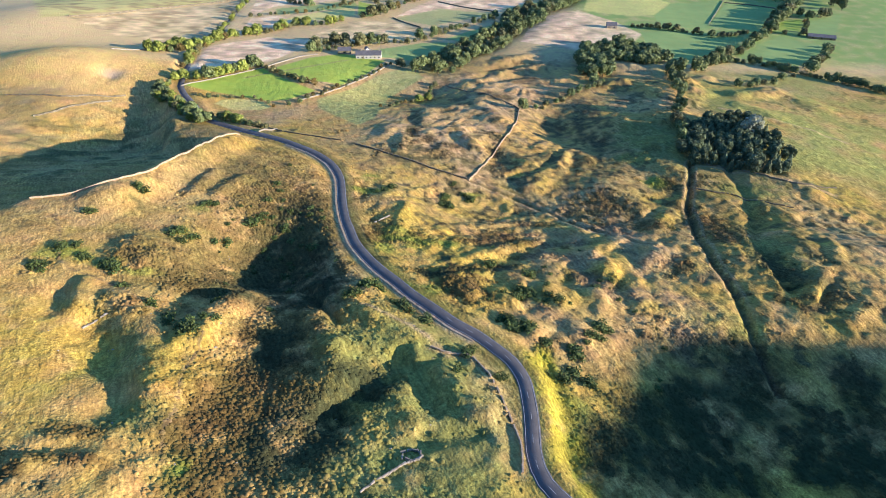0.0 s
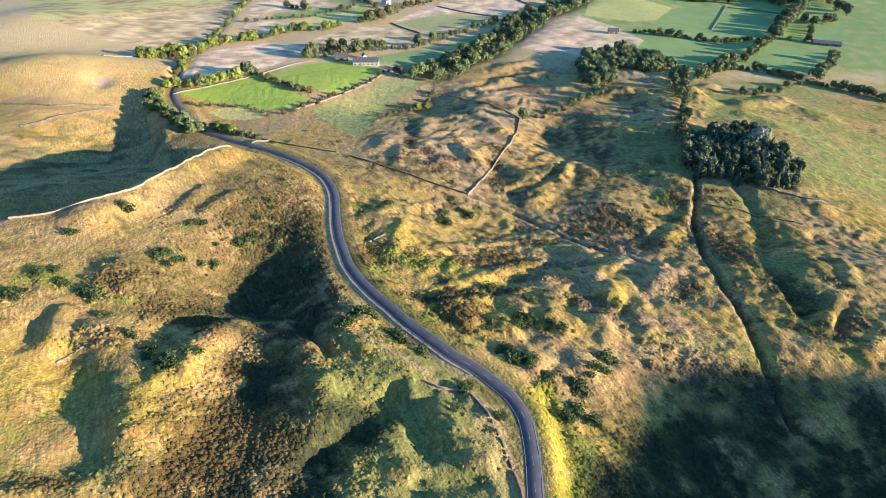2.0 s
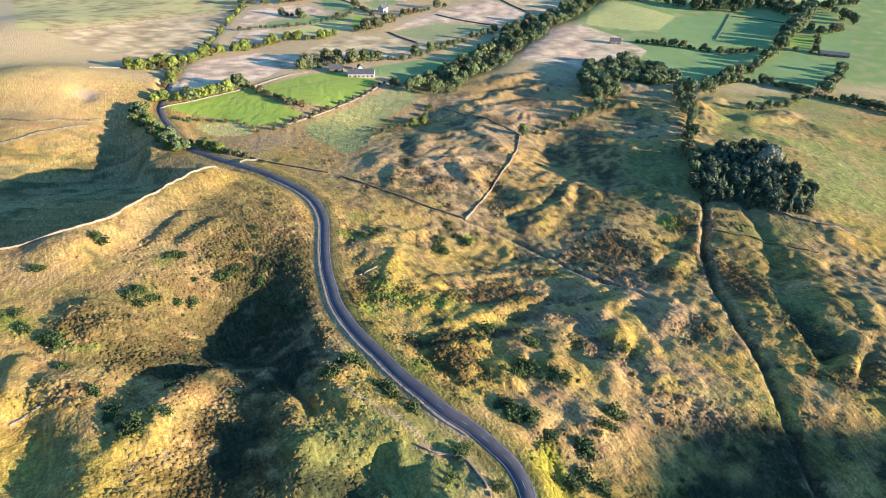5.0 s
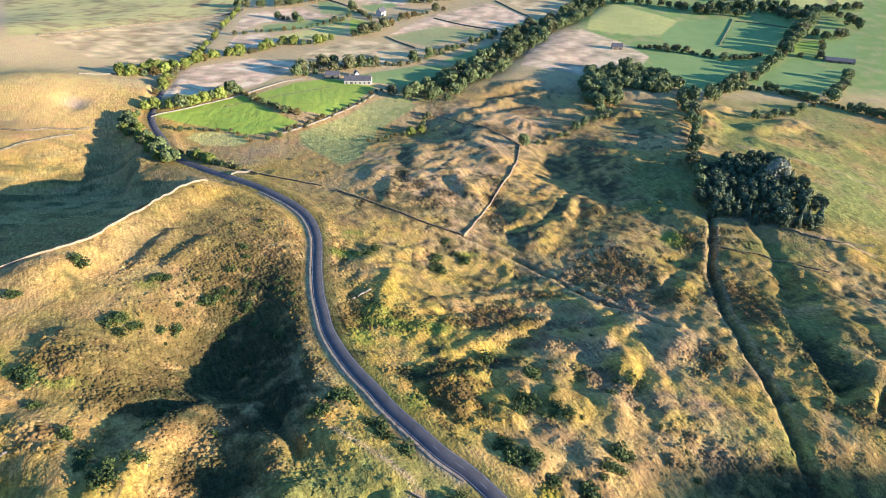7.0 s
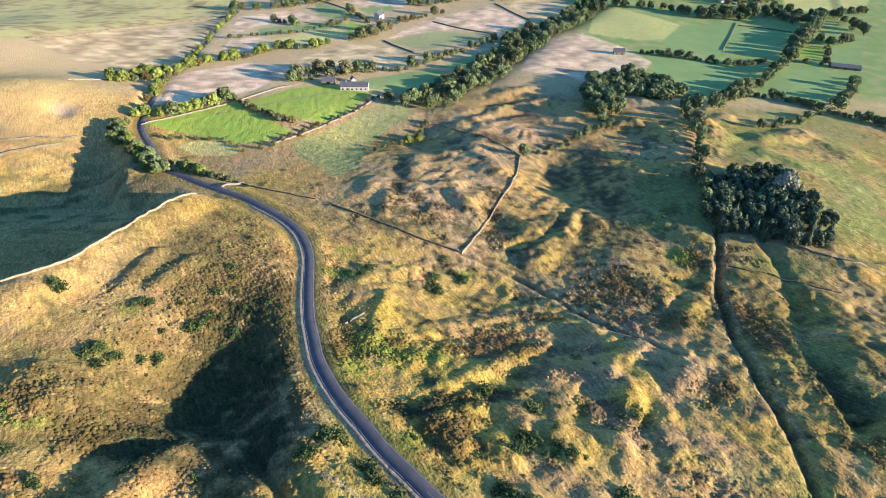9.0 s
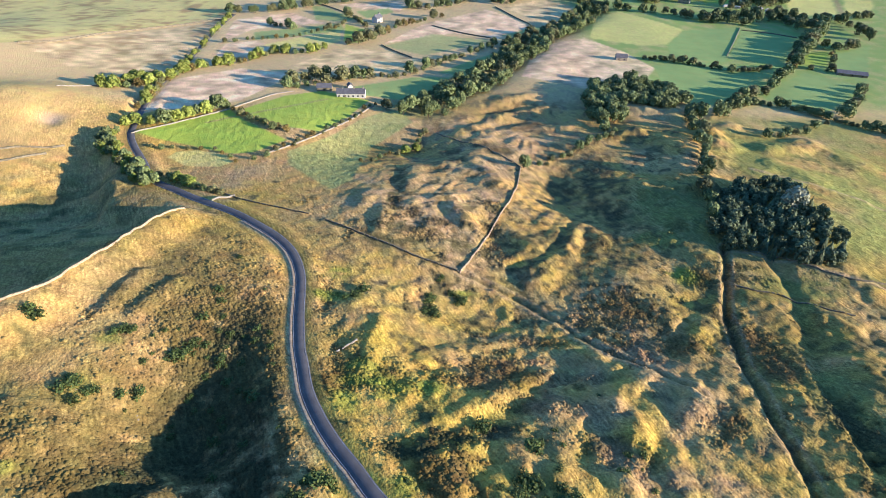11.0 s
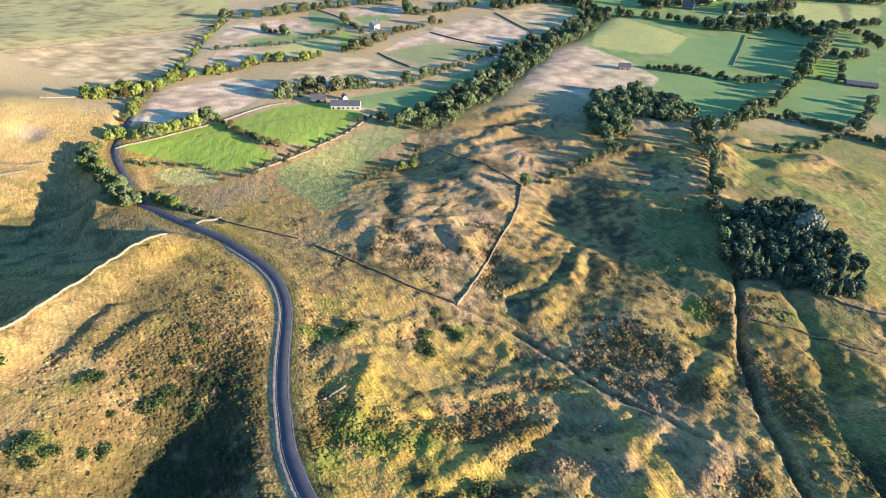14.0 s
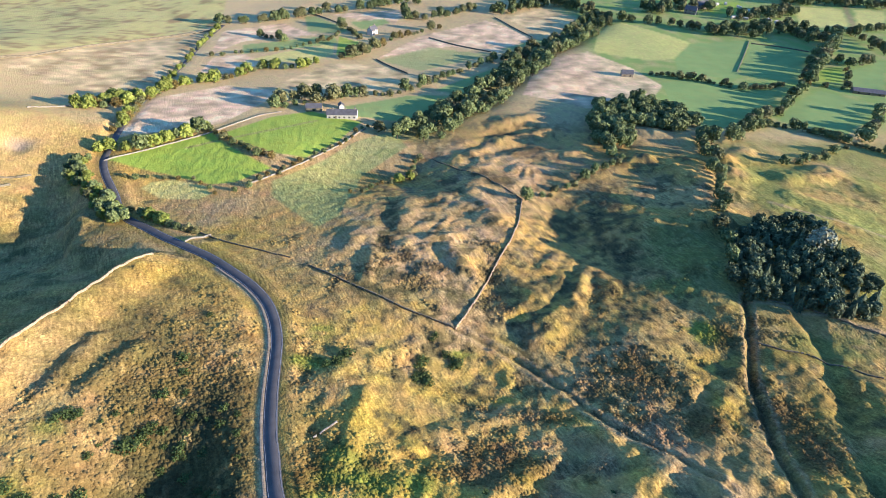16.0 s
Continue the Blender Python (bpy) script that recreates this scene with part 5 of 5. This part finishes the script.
willow = broadleaf("willow_tree", 13, LEAF_GREY, "pale grey-green willow standing among dark conifers", 12.0, 4.6, 22, 60, 0.2)

belt(STREAMTREES, 28, 6.6, oaks + thorns, 0.75, 1.25, "trees along the stream", 31)
grove(WOOD2, 6.0, oaks[:3], 0.75, 1.1, "small wood behind the hummock", 32)
belt(HEDGE3, 6, 4.5, oaks + thorns + thorns, 0.5, 0.9, "thorn trees on the bank", 33)
belt(LINE4, 8, 6.0, oaks, 0.5, 0.9, "trees along the clough", 34)
belt(BIG4, 12, 8.0, oaks, 0.9, 1.25, "trees by the clough head", 35)
belt(HEDGE5, 9, 6.0, oaks + thorns, 0.75, 1.1, "hedgerow trees of the pasture", 36)
belt(HEDGE5B, 16, 7.5, oaks, 0.9, 1.3, "hedgerow trees of the pasture", 47)
belt(HEDGE6B, 4, 6.0, thorns + oaks[:1], 0.6, 0.95, "clipped hedge trees", 54)
belt(HEDGE6, 5, 2.9, oaks[:3] + thorns, 0.55, 0.75, "clipped hedge trees", 37)
belt(ROADTREES, 9, 3.6, oaks + limes, 0.42, 0.7, "trees beside the lower road", 38)
belt(ROADTREES2, 7, 3.2, thorns + limes + russets, 0.55, 0.9, "roadside thorns", 39)
belt(LIMES, 6, 5.5, limes + limes + oaks[:1], 0.7, 1.1, "bright trees along the lawn", 40)
belt(HEDGE7, 3, 4.0, thorns + russets, 0.6, 1.0, "hedge between the lawns", 41)
belt(HEDGE8, 6, 4.5, thorns + russets + limes, 0.7, 1.2, "hedge by the lane", 42)
belt(HEDGE8B, 6, 5.0, thorns + limes, 0.7, 1.1, "hedge by the lane", 48)
belt(CLUMP8, 15, 4.2, limes + thorns + russets, 0.8, 1.2, "scrub by the lane", 43)
belt(HEDGE9, 8, 5.0, oaks + thorns + thorns, 0.55, 1.05, "hedgerow above the farm", 44)
belt(FARMTREES, 8, 6.5, oaks, 0.8, 1.3, "trees round the farm", 49)
belt(HEDGEFIELD, 3, 4.5, thorns + russets, 0.35, 0.7, "thorns along the field wall", 45)
belt(STREAM_L, 3, 5.0, thorns + russets, 0.35, 0.7, "thorns along the brook", 53)
belt(LANEHEDGE, 5, 5.0, thorns + limes, 0.4, 0.8, "hedge along the far lane", 50)
belt(CLOUGHBUSH, 4, 4.0, thorns + limes, 0.5, 0.8, "scrub along the clough", 51)
belt(CLOUGHBUSH2, 5, 3.5, thorns + russets, 0.3, 0.6, "scrub along the clough", 52)
for _k, (_h, _wd, _sp, _lo, _hi) in enumerate(((HEDGE10, 3, 5.5, 0.4, 0.8), (HEDGE12, 5, 5, 0.7, 1.1), (HEDGE13, 6, 6.5, 0.6, 1.3),                                            (HEDGE14B, 7, 6, 0.8, 1.3), (HEDGE_E1, 9, 7, 0.6, 1.1), (HEDGE_E2, 8, 6, 0.7, 1.1), (HEDGE_E3, 3, 3.2, 0.5, 0.85),
                                              (HEDGE_E4, 4, 3.4, 0.5, 1.0))):
    belt(_h, _wd, _sp, thorns + oaks[-1:] + russets if _k % 2 == 0 else thorns + oaks, _lo, _hi, "hedges of the valley fields", 60 + _k)


def far_wood(name, lines, protos, label, seed):
    """Woods too far off to count, as one mesh of crowns and trunks for each kind of leaf."""
    rng = np.random.RandomState(seed)
    made = {}
    for line, width, spacing, lo, hi in lines:
        pts = np.array(smooth_line(line, spacing))
        rows = max(1, int(width / spacing))
        for k, (x, y) in enumerate(pts):
            d = pts[min(k + 1, len(pts) - 1)] - pts[max(k - 1, 0)]
            d = d / (np.linalg.norm(d) + 1e-9)
            for r in range(rows):
                o = (r + 0.5) / rows * width - width / 2 + rng.uniform(-.35, .35) * spacing
                j = rng.uniform(-.35, .35) * spacing
                px, py = x - d[1] * o + d[0] * j, y + d[0] * o + d[1] * j
                proto = protos[rng.randint(len(protos))]
                s, a = rng.uniform(lo, hi), rng.uniform(0, 6.28)
                for child in proto.children:
                    me = child.data
                    v = np.empty(len(me.vertices) * 3, np.float32)
                    me.vertices.foreach_get("co", v)
                    v = v.reshape(-1, 3) * s
                    c, q = math.cos(a), math.sin(a)
                    v = np.stack([v[:, 0] * c - v[:, 1] * q + px, v[:, 0] * q + v[:, 1] * c + py, v[:, 2] + lie(px, py) - 0.1], 1)
                    polys = [tuple(p.vertices) for p in me.polygons] if child.name not in made.setdefault("faces", {}) else made["faces"][child.name]
                    made["faces"][child.name] = polys
                    verts, faces = made.setdefault(me.materials[0], ([], []))
                    base = sum(len(w) for w in verts)
                    verts.append(v)
                    faces.extend(tuple(i + base for i in f) for f in polys)
    thing = None
    for mat, (verts, faces) in ((m, g) for m, g in made.items() if m != "faces"):
        me = bpy.data.meshes.new(name)
        me.from_pydata(np.concatenate(verts).tolist(), [], faces)
        me.materials.append(mat)
        ob = new(name if thing is None else "foliage", me)
        if thing is None:
            thing = tagged(ob, label, "trees", kind="stuff")
        else:
            ob.parent = thing
    return thing


far_wood("far_wood", ((WOOD_TOP, 18, 8.5, 0.8, 1.3), (WOOD_E, 16, 8.5, 0.8, 1.3), (WOOD_E3, 26, 9, 0.8, 1.35), (WOOD_E4, 20, 9, 0.8, 1.3), (CLUMP_E, 14, 8, 0.8, 1.3),
                      (BELT_E, 16, 8.5, 0.8, 1.3), (TOPBELT, 22, 10, 0.9, 1.4), (WOOD_E2[:3], 30, 9, 0.9, 1.3), (TOPBELT2, 9, 8, 0.7, 1.1), (HEDGE11, 8, 7, 0.7, 1.3),
                      (HEDGE14, 8, 8, 0.7, 1.3), (HEDGE15, 6, 7, 0.6, 1.2)), oaks, "mixed dark green woods on the valley floor", 80)
grove(PLANT, 4.6, pines, 0.65, 1.05, "conifer plantation", 46)
_r = random.Random(5)
plant(willow, WILLOW[0][0], WILLOW[0][1], 1.0, _r, "conifer plantation")


# ---- bushes, tufts and stones on the slope ----
gorse = [shrub("gorse_bush", 21, LEAF_GORSE, "low green gorse bush on the grassy slope", 1.5, 1.1), shrub("gorse_bush", 22, LEAF_GORSE, "spreading dark green gorse bush", 2.0, 1.0)]
_r = random.Random(77)
for _x, _y in BUSHES + BUSHES2:
    for _ in range(_r.choice((2, 3, 3, 4))):
        _px, _py = _x + _r.uniform(-2.2, 2.2), _y + _r.uniform(-1.8, 1.8)
        if near_line(np.array([_px]), np.array([_py]), ROAD_LINE)[0][0] < 4.8:
            continue
        plant(_r.choice(gorse), _px, _py, _r.uniform(0.7, 1.35), _r, "gorse on the slope")


for _ in range(60):
    _px, _py = _r.gauss(-56, 9), _r.gauss(155, 17)
    if near_line(np.array([_px]), np.array([_py]), ROAD_LINE)[0][0] > 6:
        plant(_r.choice(gorse), _px, _py, _r.uniform(0.4, 1.0), _r, "gorse on the slope")
for _ in range(70):
    _px, _py = _r.uniform(-5, 62), _r.uniform(80, 150)
    if near_line(np.array([_px]), np.array([_py]), ROAD_LINE)[0][0] > 6 and wave(np.array(_px), np.array(_py), 19, 26) > 0.05:
        plant(_r.choice(gorse), _px, _py, _r.uniform(0.35, 0.85), _r, "gorse on the slope")


def tufts(name, count, box, high, wide, pick, label, seed, darken=1.0):
    """Many low rounded clumps, coloured like the cover they grow in."""
    rs = np.random.RandomState(seed)
    x = rs.uniform(box[0], box[1], count)
    y = rs.uniform(box[2], box[3], count)
    keep = pick(x, y) > rs.uniform(0, 1, count)
    x, y = x[keep], y[keep]
    n = len(x)
    iu, iv = np.clip(np.searchsorted(gx, x) - 1, 0, len(gx) - 2), np.clip(np.searchsorted(gy, y) - 1, 0, len(gy) - 2)
    u, v = (x - gx[iu]) / (gx[iu + 1] - gx[iu]), (y - gy[iv]) / (gy[iv + 1] - gy[iv])
    z = (GZ[iv, iu] * (1 - u) + GZ[iv, iu + 1] * u) * (1 - v) + (GZ[iv + 1, iu] * (1 - u) + GZ[iv + 1, iu + 1] * u) * v
    sx, sy = (GZ[iv, iu + 1] - GZ[iv, iu]) / (gx[iu + 1] - gx[iu]), (GZ[iv + 1, iu] - GZ[iv, iu]) / (gy[iv + 1] - gy[iv])
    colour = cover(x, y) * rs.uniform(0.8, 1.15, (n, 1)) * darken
    verts = np.zeros((n, 6, 3))
    turn = rs.uniform(0, 6.283, n)
    size = 0.35 + 1.25 * rs.uniform(0, 1, n) ** 2.2
    for k in range(5):
        a = turn + k * 1.2566
        r = wide * size * rs.uniform(0.55, 1.35, n)
        verts[:, k, 0], verts[:, k, 1] = x + np.cos(a) * r, y + np.sin(a) * r
        verts[:, k, 2] = z + sx * np.cos(a) * r + sy * np.sin(a) * r + rs.uniform(-0.08, 0.3, n) * high * size
    lean = wide * size * rs.uniform(0, 0.45, n)
    verts[:, 5] = np.stack([x + np.cos(turn) * lean, y + np.sin(turn) * lean, z + high * size * rs.uniform(0.5, 1.2, n)], 1)
    base = np.arange(n)[:, None, None] * 6
    faces = (base + np.array([(k, (k + 1) % 5, 5) for k in range(5)])[None]).reshape(-1, 3)
    ob = new(name, sheet(name, verts.reshape(-1, 3), faces, TUFT, np.repeat(colour, 6, 0), True))
    return tagged(ob, label, "grass", kind="stuff")


def off_road(x, y):
    return (near_line(x, y, ROAD_LINE)[0] > 4.7).astype(float)


def rushy(x, y):
    return off_road(x, y) * (1 - 0.85 * np.clip(hill(x, y, 0, 70, 22, 28, 0, 1.2), 0, 1)) * np.clip(0.25 + 1.2 * wave(x, y, 11, 22) + 0.9 * wave(x, y, 4.0, 23), 0.05, 1)


def brackeny(x, y):
    f = np.clip(2.6 * wave(x, y, 19, 26) + 1.5 * wave(x, y, 4.0, 23) - 0.8 - 0.5 * np.clip((-25 - x) / 20, 0, 1), 0, 0.7)
    for px, py in BRACKENS + DARKS:
        f = np.maximum(f, 1.1 * np.exp(-((x - px) ** 2 + (y - py) ** 2) / 30))
    f = np.maximum(f, 0.9 * bell(near_line(x, y, VALLEY_LINE)[0], 15))
    f = np.maximum(f, hill(x, y, -55, 162, 19, 30, 0, 0.9))
    for px, py, rx, ry in BRACKEN_PATCHES + HEATH_PATCHES + KNOLL_PATCHES:
        f = np.maximum(f, 1.3 * np.exp(-((x - px) / rx) ** 2 - ((y - py) / ry) ** 2) - 0.15)
    f = np.maximum(f, hill(x, y, 78, 72, 48, 27, 0, 0.8) * np.clip(0.5 + 1.3 * wave(x, y, 19, 26), 0, 1))
    return f * off_road(x, y)


tufts("grass_tufts", 260000, (-125, 150, 44, 240), 0.11, 0.30, rushy, "straw and green grass tussocks covering the slope", 3)
tufts("bracken_clumps", 300000, (-110, 135, 44, 260), 0.40, 0.46, brackeny, "brown bracken and rush clumps on the slope", 4, 0.95)


def boulder(seed, label):
    rng = random.Random(seed)
    bm = bmesh.new()
    bmesh.ops.create_icosphere(bm, subdivisions=2, radius=0.5)
    for v in bm.verts:
        v.co *= 1 + 0.35 * noise.noise(v.co * 2.3 + Vector((seed, 0, 0)))
        v.co.z *= 0.6
    ob = new("boulder", bpy.data.meshes.new("boulder"))
    bm.to_mesh(ob.data)
    bm.free()
    ob.data.materials.append(STONE)
    return tagged(ob, label, "stone")


stones = [boulder(1, "pale gritstone boulder half sunk in grass"), boulder(2, "flat grey stone lying in grass")]
for _ in range(70):
    _x, _y = _r.uniform(-105, 0), _r.uniform(50, 150)
    if abs(near_line(np.array([_x]), np.array([_y]), ROAD_LINE)[0][0]) > 5:
        plant(_r.choice(stones), _x, _y, _r.uniform(0.25, 0.7), _r, "scattered stones")


# ---- buildings ----
def box(bm, x0, x1, y0, y1, z0, z1):
    m = Matrix.Translation(((x0 + x1) / 2, (y0 + y1) / 2, (z0 + z1) / 2)) @ Matrix.Diagonal((x1 - x0, y1 - y0, z1 - z0, 1))
    bmesh.ops.create_cube(bm, size=1, matrix=m)


def house(name, label, x, y, turn, long, deep, eaves, rise, wall_mat, windows, chimneys, category="house"):
    """Walls, two roof slopes, chimneys, windows and a door."""
    ob = tagged(new(name), label, category)
    ob.matrix_basis = Matrix.Translation((x, y, lie(x, y) - 0.3)) @ Matrix.Rotation(radians(turn), 4, "Z")
    bm = bmesh.new()
    lo, hi, d = -long / 2, long / 2, deep / 2
    vs = [bm.verts.new(p) for p in ((lo, -d, 0), (lo, d, 0), (lo, d, eaves), (lo, 0, eaves + rise), (lo, -d, eaves), (hi, -d, 0), (hi, d, 0), (hi, d, eaves), (hi, 0, eaves + rise), (hi, -d, eaves))]
    for f in ((0, 4, 3, 2, 1), (5, 6, 7, 8, 9), (0, 5, 9, 4), (1, 2, 7, 6), (0, 1, 6, 5)):
        bm.faces.new([vs[k] for k in f])
    part("wall", bm, wall_mat, ob)
    for s in (-1, 1):
        bm = bmesh.new()
        e = 0.35
        k = rise / d
        p = [(lo - .25, s * (d + e), eaves - e * k + .05), (hi + .25, s * (d + e), eaves - e * k + .05), (hi + .25, 0, eaves + rise + .05), (lo - .25, 0, eaves + rise + .05)]
        low = [bm.verts.new(q) for q in p]
        top = [bm.verts.new((q[0], q[1], q[2] + .16)) for q in p]
        bm.faces.new(top)
        bm.faces.new(low[::-1])
        for i in range(4):
            bm.faces.new((low[i], low[(i + 1) % 4], top[(i + 1) % 4], top[i]))
        part("roof", bm, SLATE, ob, "dark slate roof slope")
    for c in chimneys:
        bm = bmesh.new()
        box(bm, c - .45, c + .45, -.35, .35, eaves + rise - .5, eaves + rise + 1.1)
        part("chimney", bm, STONE, ob)
    for k in range(windows):
        wx = lo + long * (k + 0.5) / windows
        for z in ((1.0, 2.1), (eaves - 1.3, eaves - .3)) if eaves > 4 else ((1.0, 2.0),):
            bm = bmesh.new()
            box(bm, wx - .5, wx + .5, -d - .05, -d + .1, *z)
            part("window", bm, GLASS_DARK, ob, "small dark window")
    bm = bmesh.new()
    box(bm, lo + long * .3 - .5, lo + long * .3 + .5, -d - .06, -d + .1, 0.2, 2.3)
    part("door", bm, GATE_WOOD, ob)
    return ob


(_ax, _ay), (_bx, _by) = HOUSEFRONT
house("farmhouse", "long low white stone farmhouse with slate roof", (_ax + _bx) / 2, (_ay + _by) / 2 + 3, math.degrees(math.atan2(_by - _ay, _bx - _ax)), 17, 5.5, 3.2, 2.0, PALE_WALL, 6, (-5, 2, 7.5))
house("farm_barn", "low stone barn with dark roof beside the farmhouse", _ax - 9, _ay + 12, 5, 9, 5, 2.8, 1.6, STONE_DARK, 1, (), "barn")
house("farm_shed", "small white shed behind the farmhouse", _ax + 6, _ay + 17, -70, 3.2, 2.8, 2.4, 1.2, PALE_WALL, 1, (), "shed")
house("white_farmhouse", "white two-storey farmhouse among valley fields", FARHOUSE[0][0] + 4, FARHOUSE[0][1] + 3, 60, 7.5, 5.5, 4.6, 2.2, PALE_WALL, 3, (-3, 3))
house("field_barn", "grey stone field barn in rough pasture", BARN[0][0] + 4, BARN[0][1] + 2, -5, 8, 5, 3.0, 1.8, STONE, 2, (), "barn")
house("long_barn", "long dark barn behind a hedge", 303, 462, -16, 20, 7, 2.4, 1.2, STONE_DARK, 3, (), "barn")
house("village_house", "grey stone house among trees", 268, 690, 20, 14, 7, 5.0, 3.0, STONE, 4, (-5, 5))
house("village_house", "stone house behind the campsite", 250, 668, -30, 11, 7, 4.6, 2.8, STONE, 3, (-4, 4))


def caravan():
    ob = tagged(new("caravan"), "white caravan on the valley campsite", "caravan", "caravans on the campsite")
    bm = bmesh.new()
    box(bm, -2.6, 2.6, -1.1, 1.1, 0.45, 2.5)
    bmesh.ops.bevel(bm, geom=bm.edges[:], offset=0.25, segments=2, affect="EDGES")
    part("body", bm, PALE_WALL, ob)
    for s in (-1, 1):
        bm = bmesh.new()
        bmesh.ops.create_cone(bm, cap_ends=True, segments=10, radius1=0.35, radius2=0.35, depth=0.2, matrix=Matrix.Translation((0, s, 0.35)) @ Matrix.Rotation(radians(90), 4, "X"))
        part("wheel", bm, SLATE, ob)
    for s in (-1.5, 0, 1.5):
        bm = bmesh.new()
        box(bm, s - .5, s + .5, -1.13, -1.05, 1.3, 2.0)
        part("window", bm, GLASS_DARK, ob)
    return ob


_van = caravan()
for _k, (_x, _y) in enumerate(((281, 700), (290, 704), (300, 706), (308, 692), (311, 680), (303, 667), (322, 640), (330, 636), (318, 646), (296, 648), (286, 652))):
    _m = Matrix.Translation((_x, _y, lie(_x, _y))) @ Matrix.Rotation(radians(37 * _k), 4, "Z")
    if _k == 0:
        _van.matrix_basis = _m
    else:
        copy_thing(_van, _m)
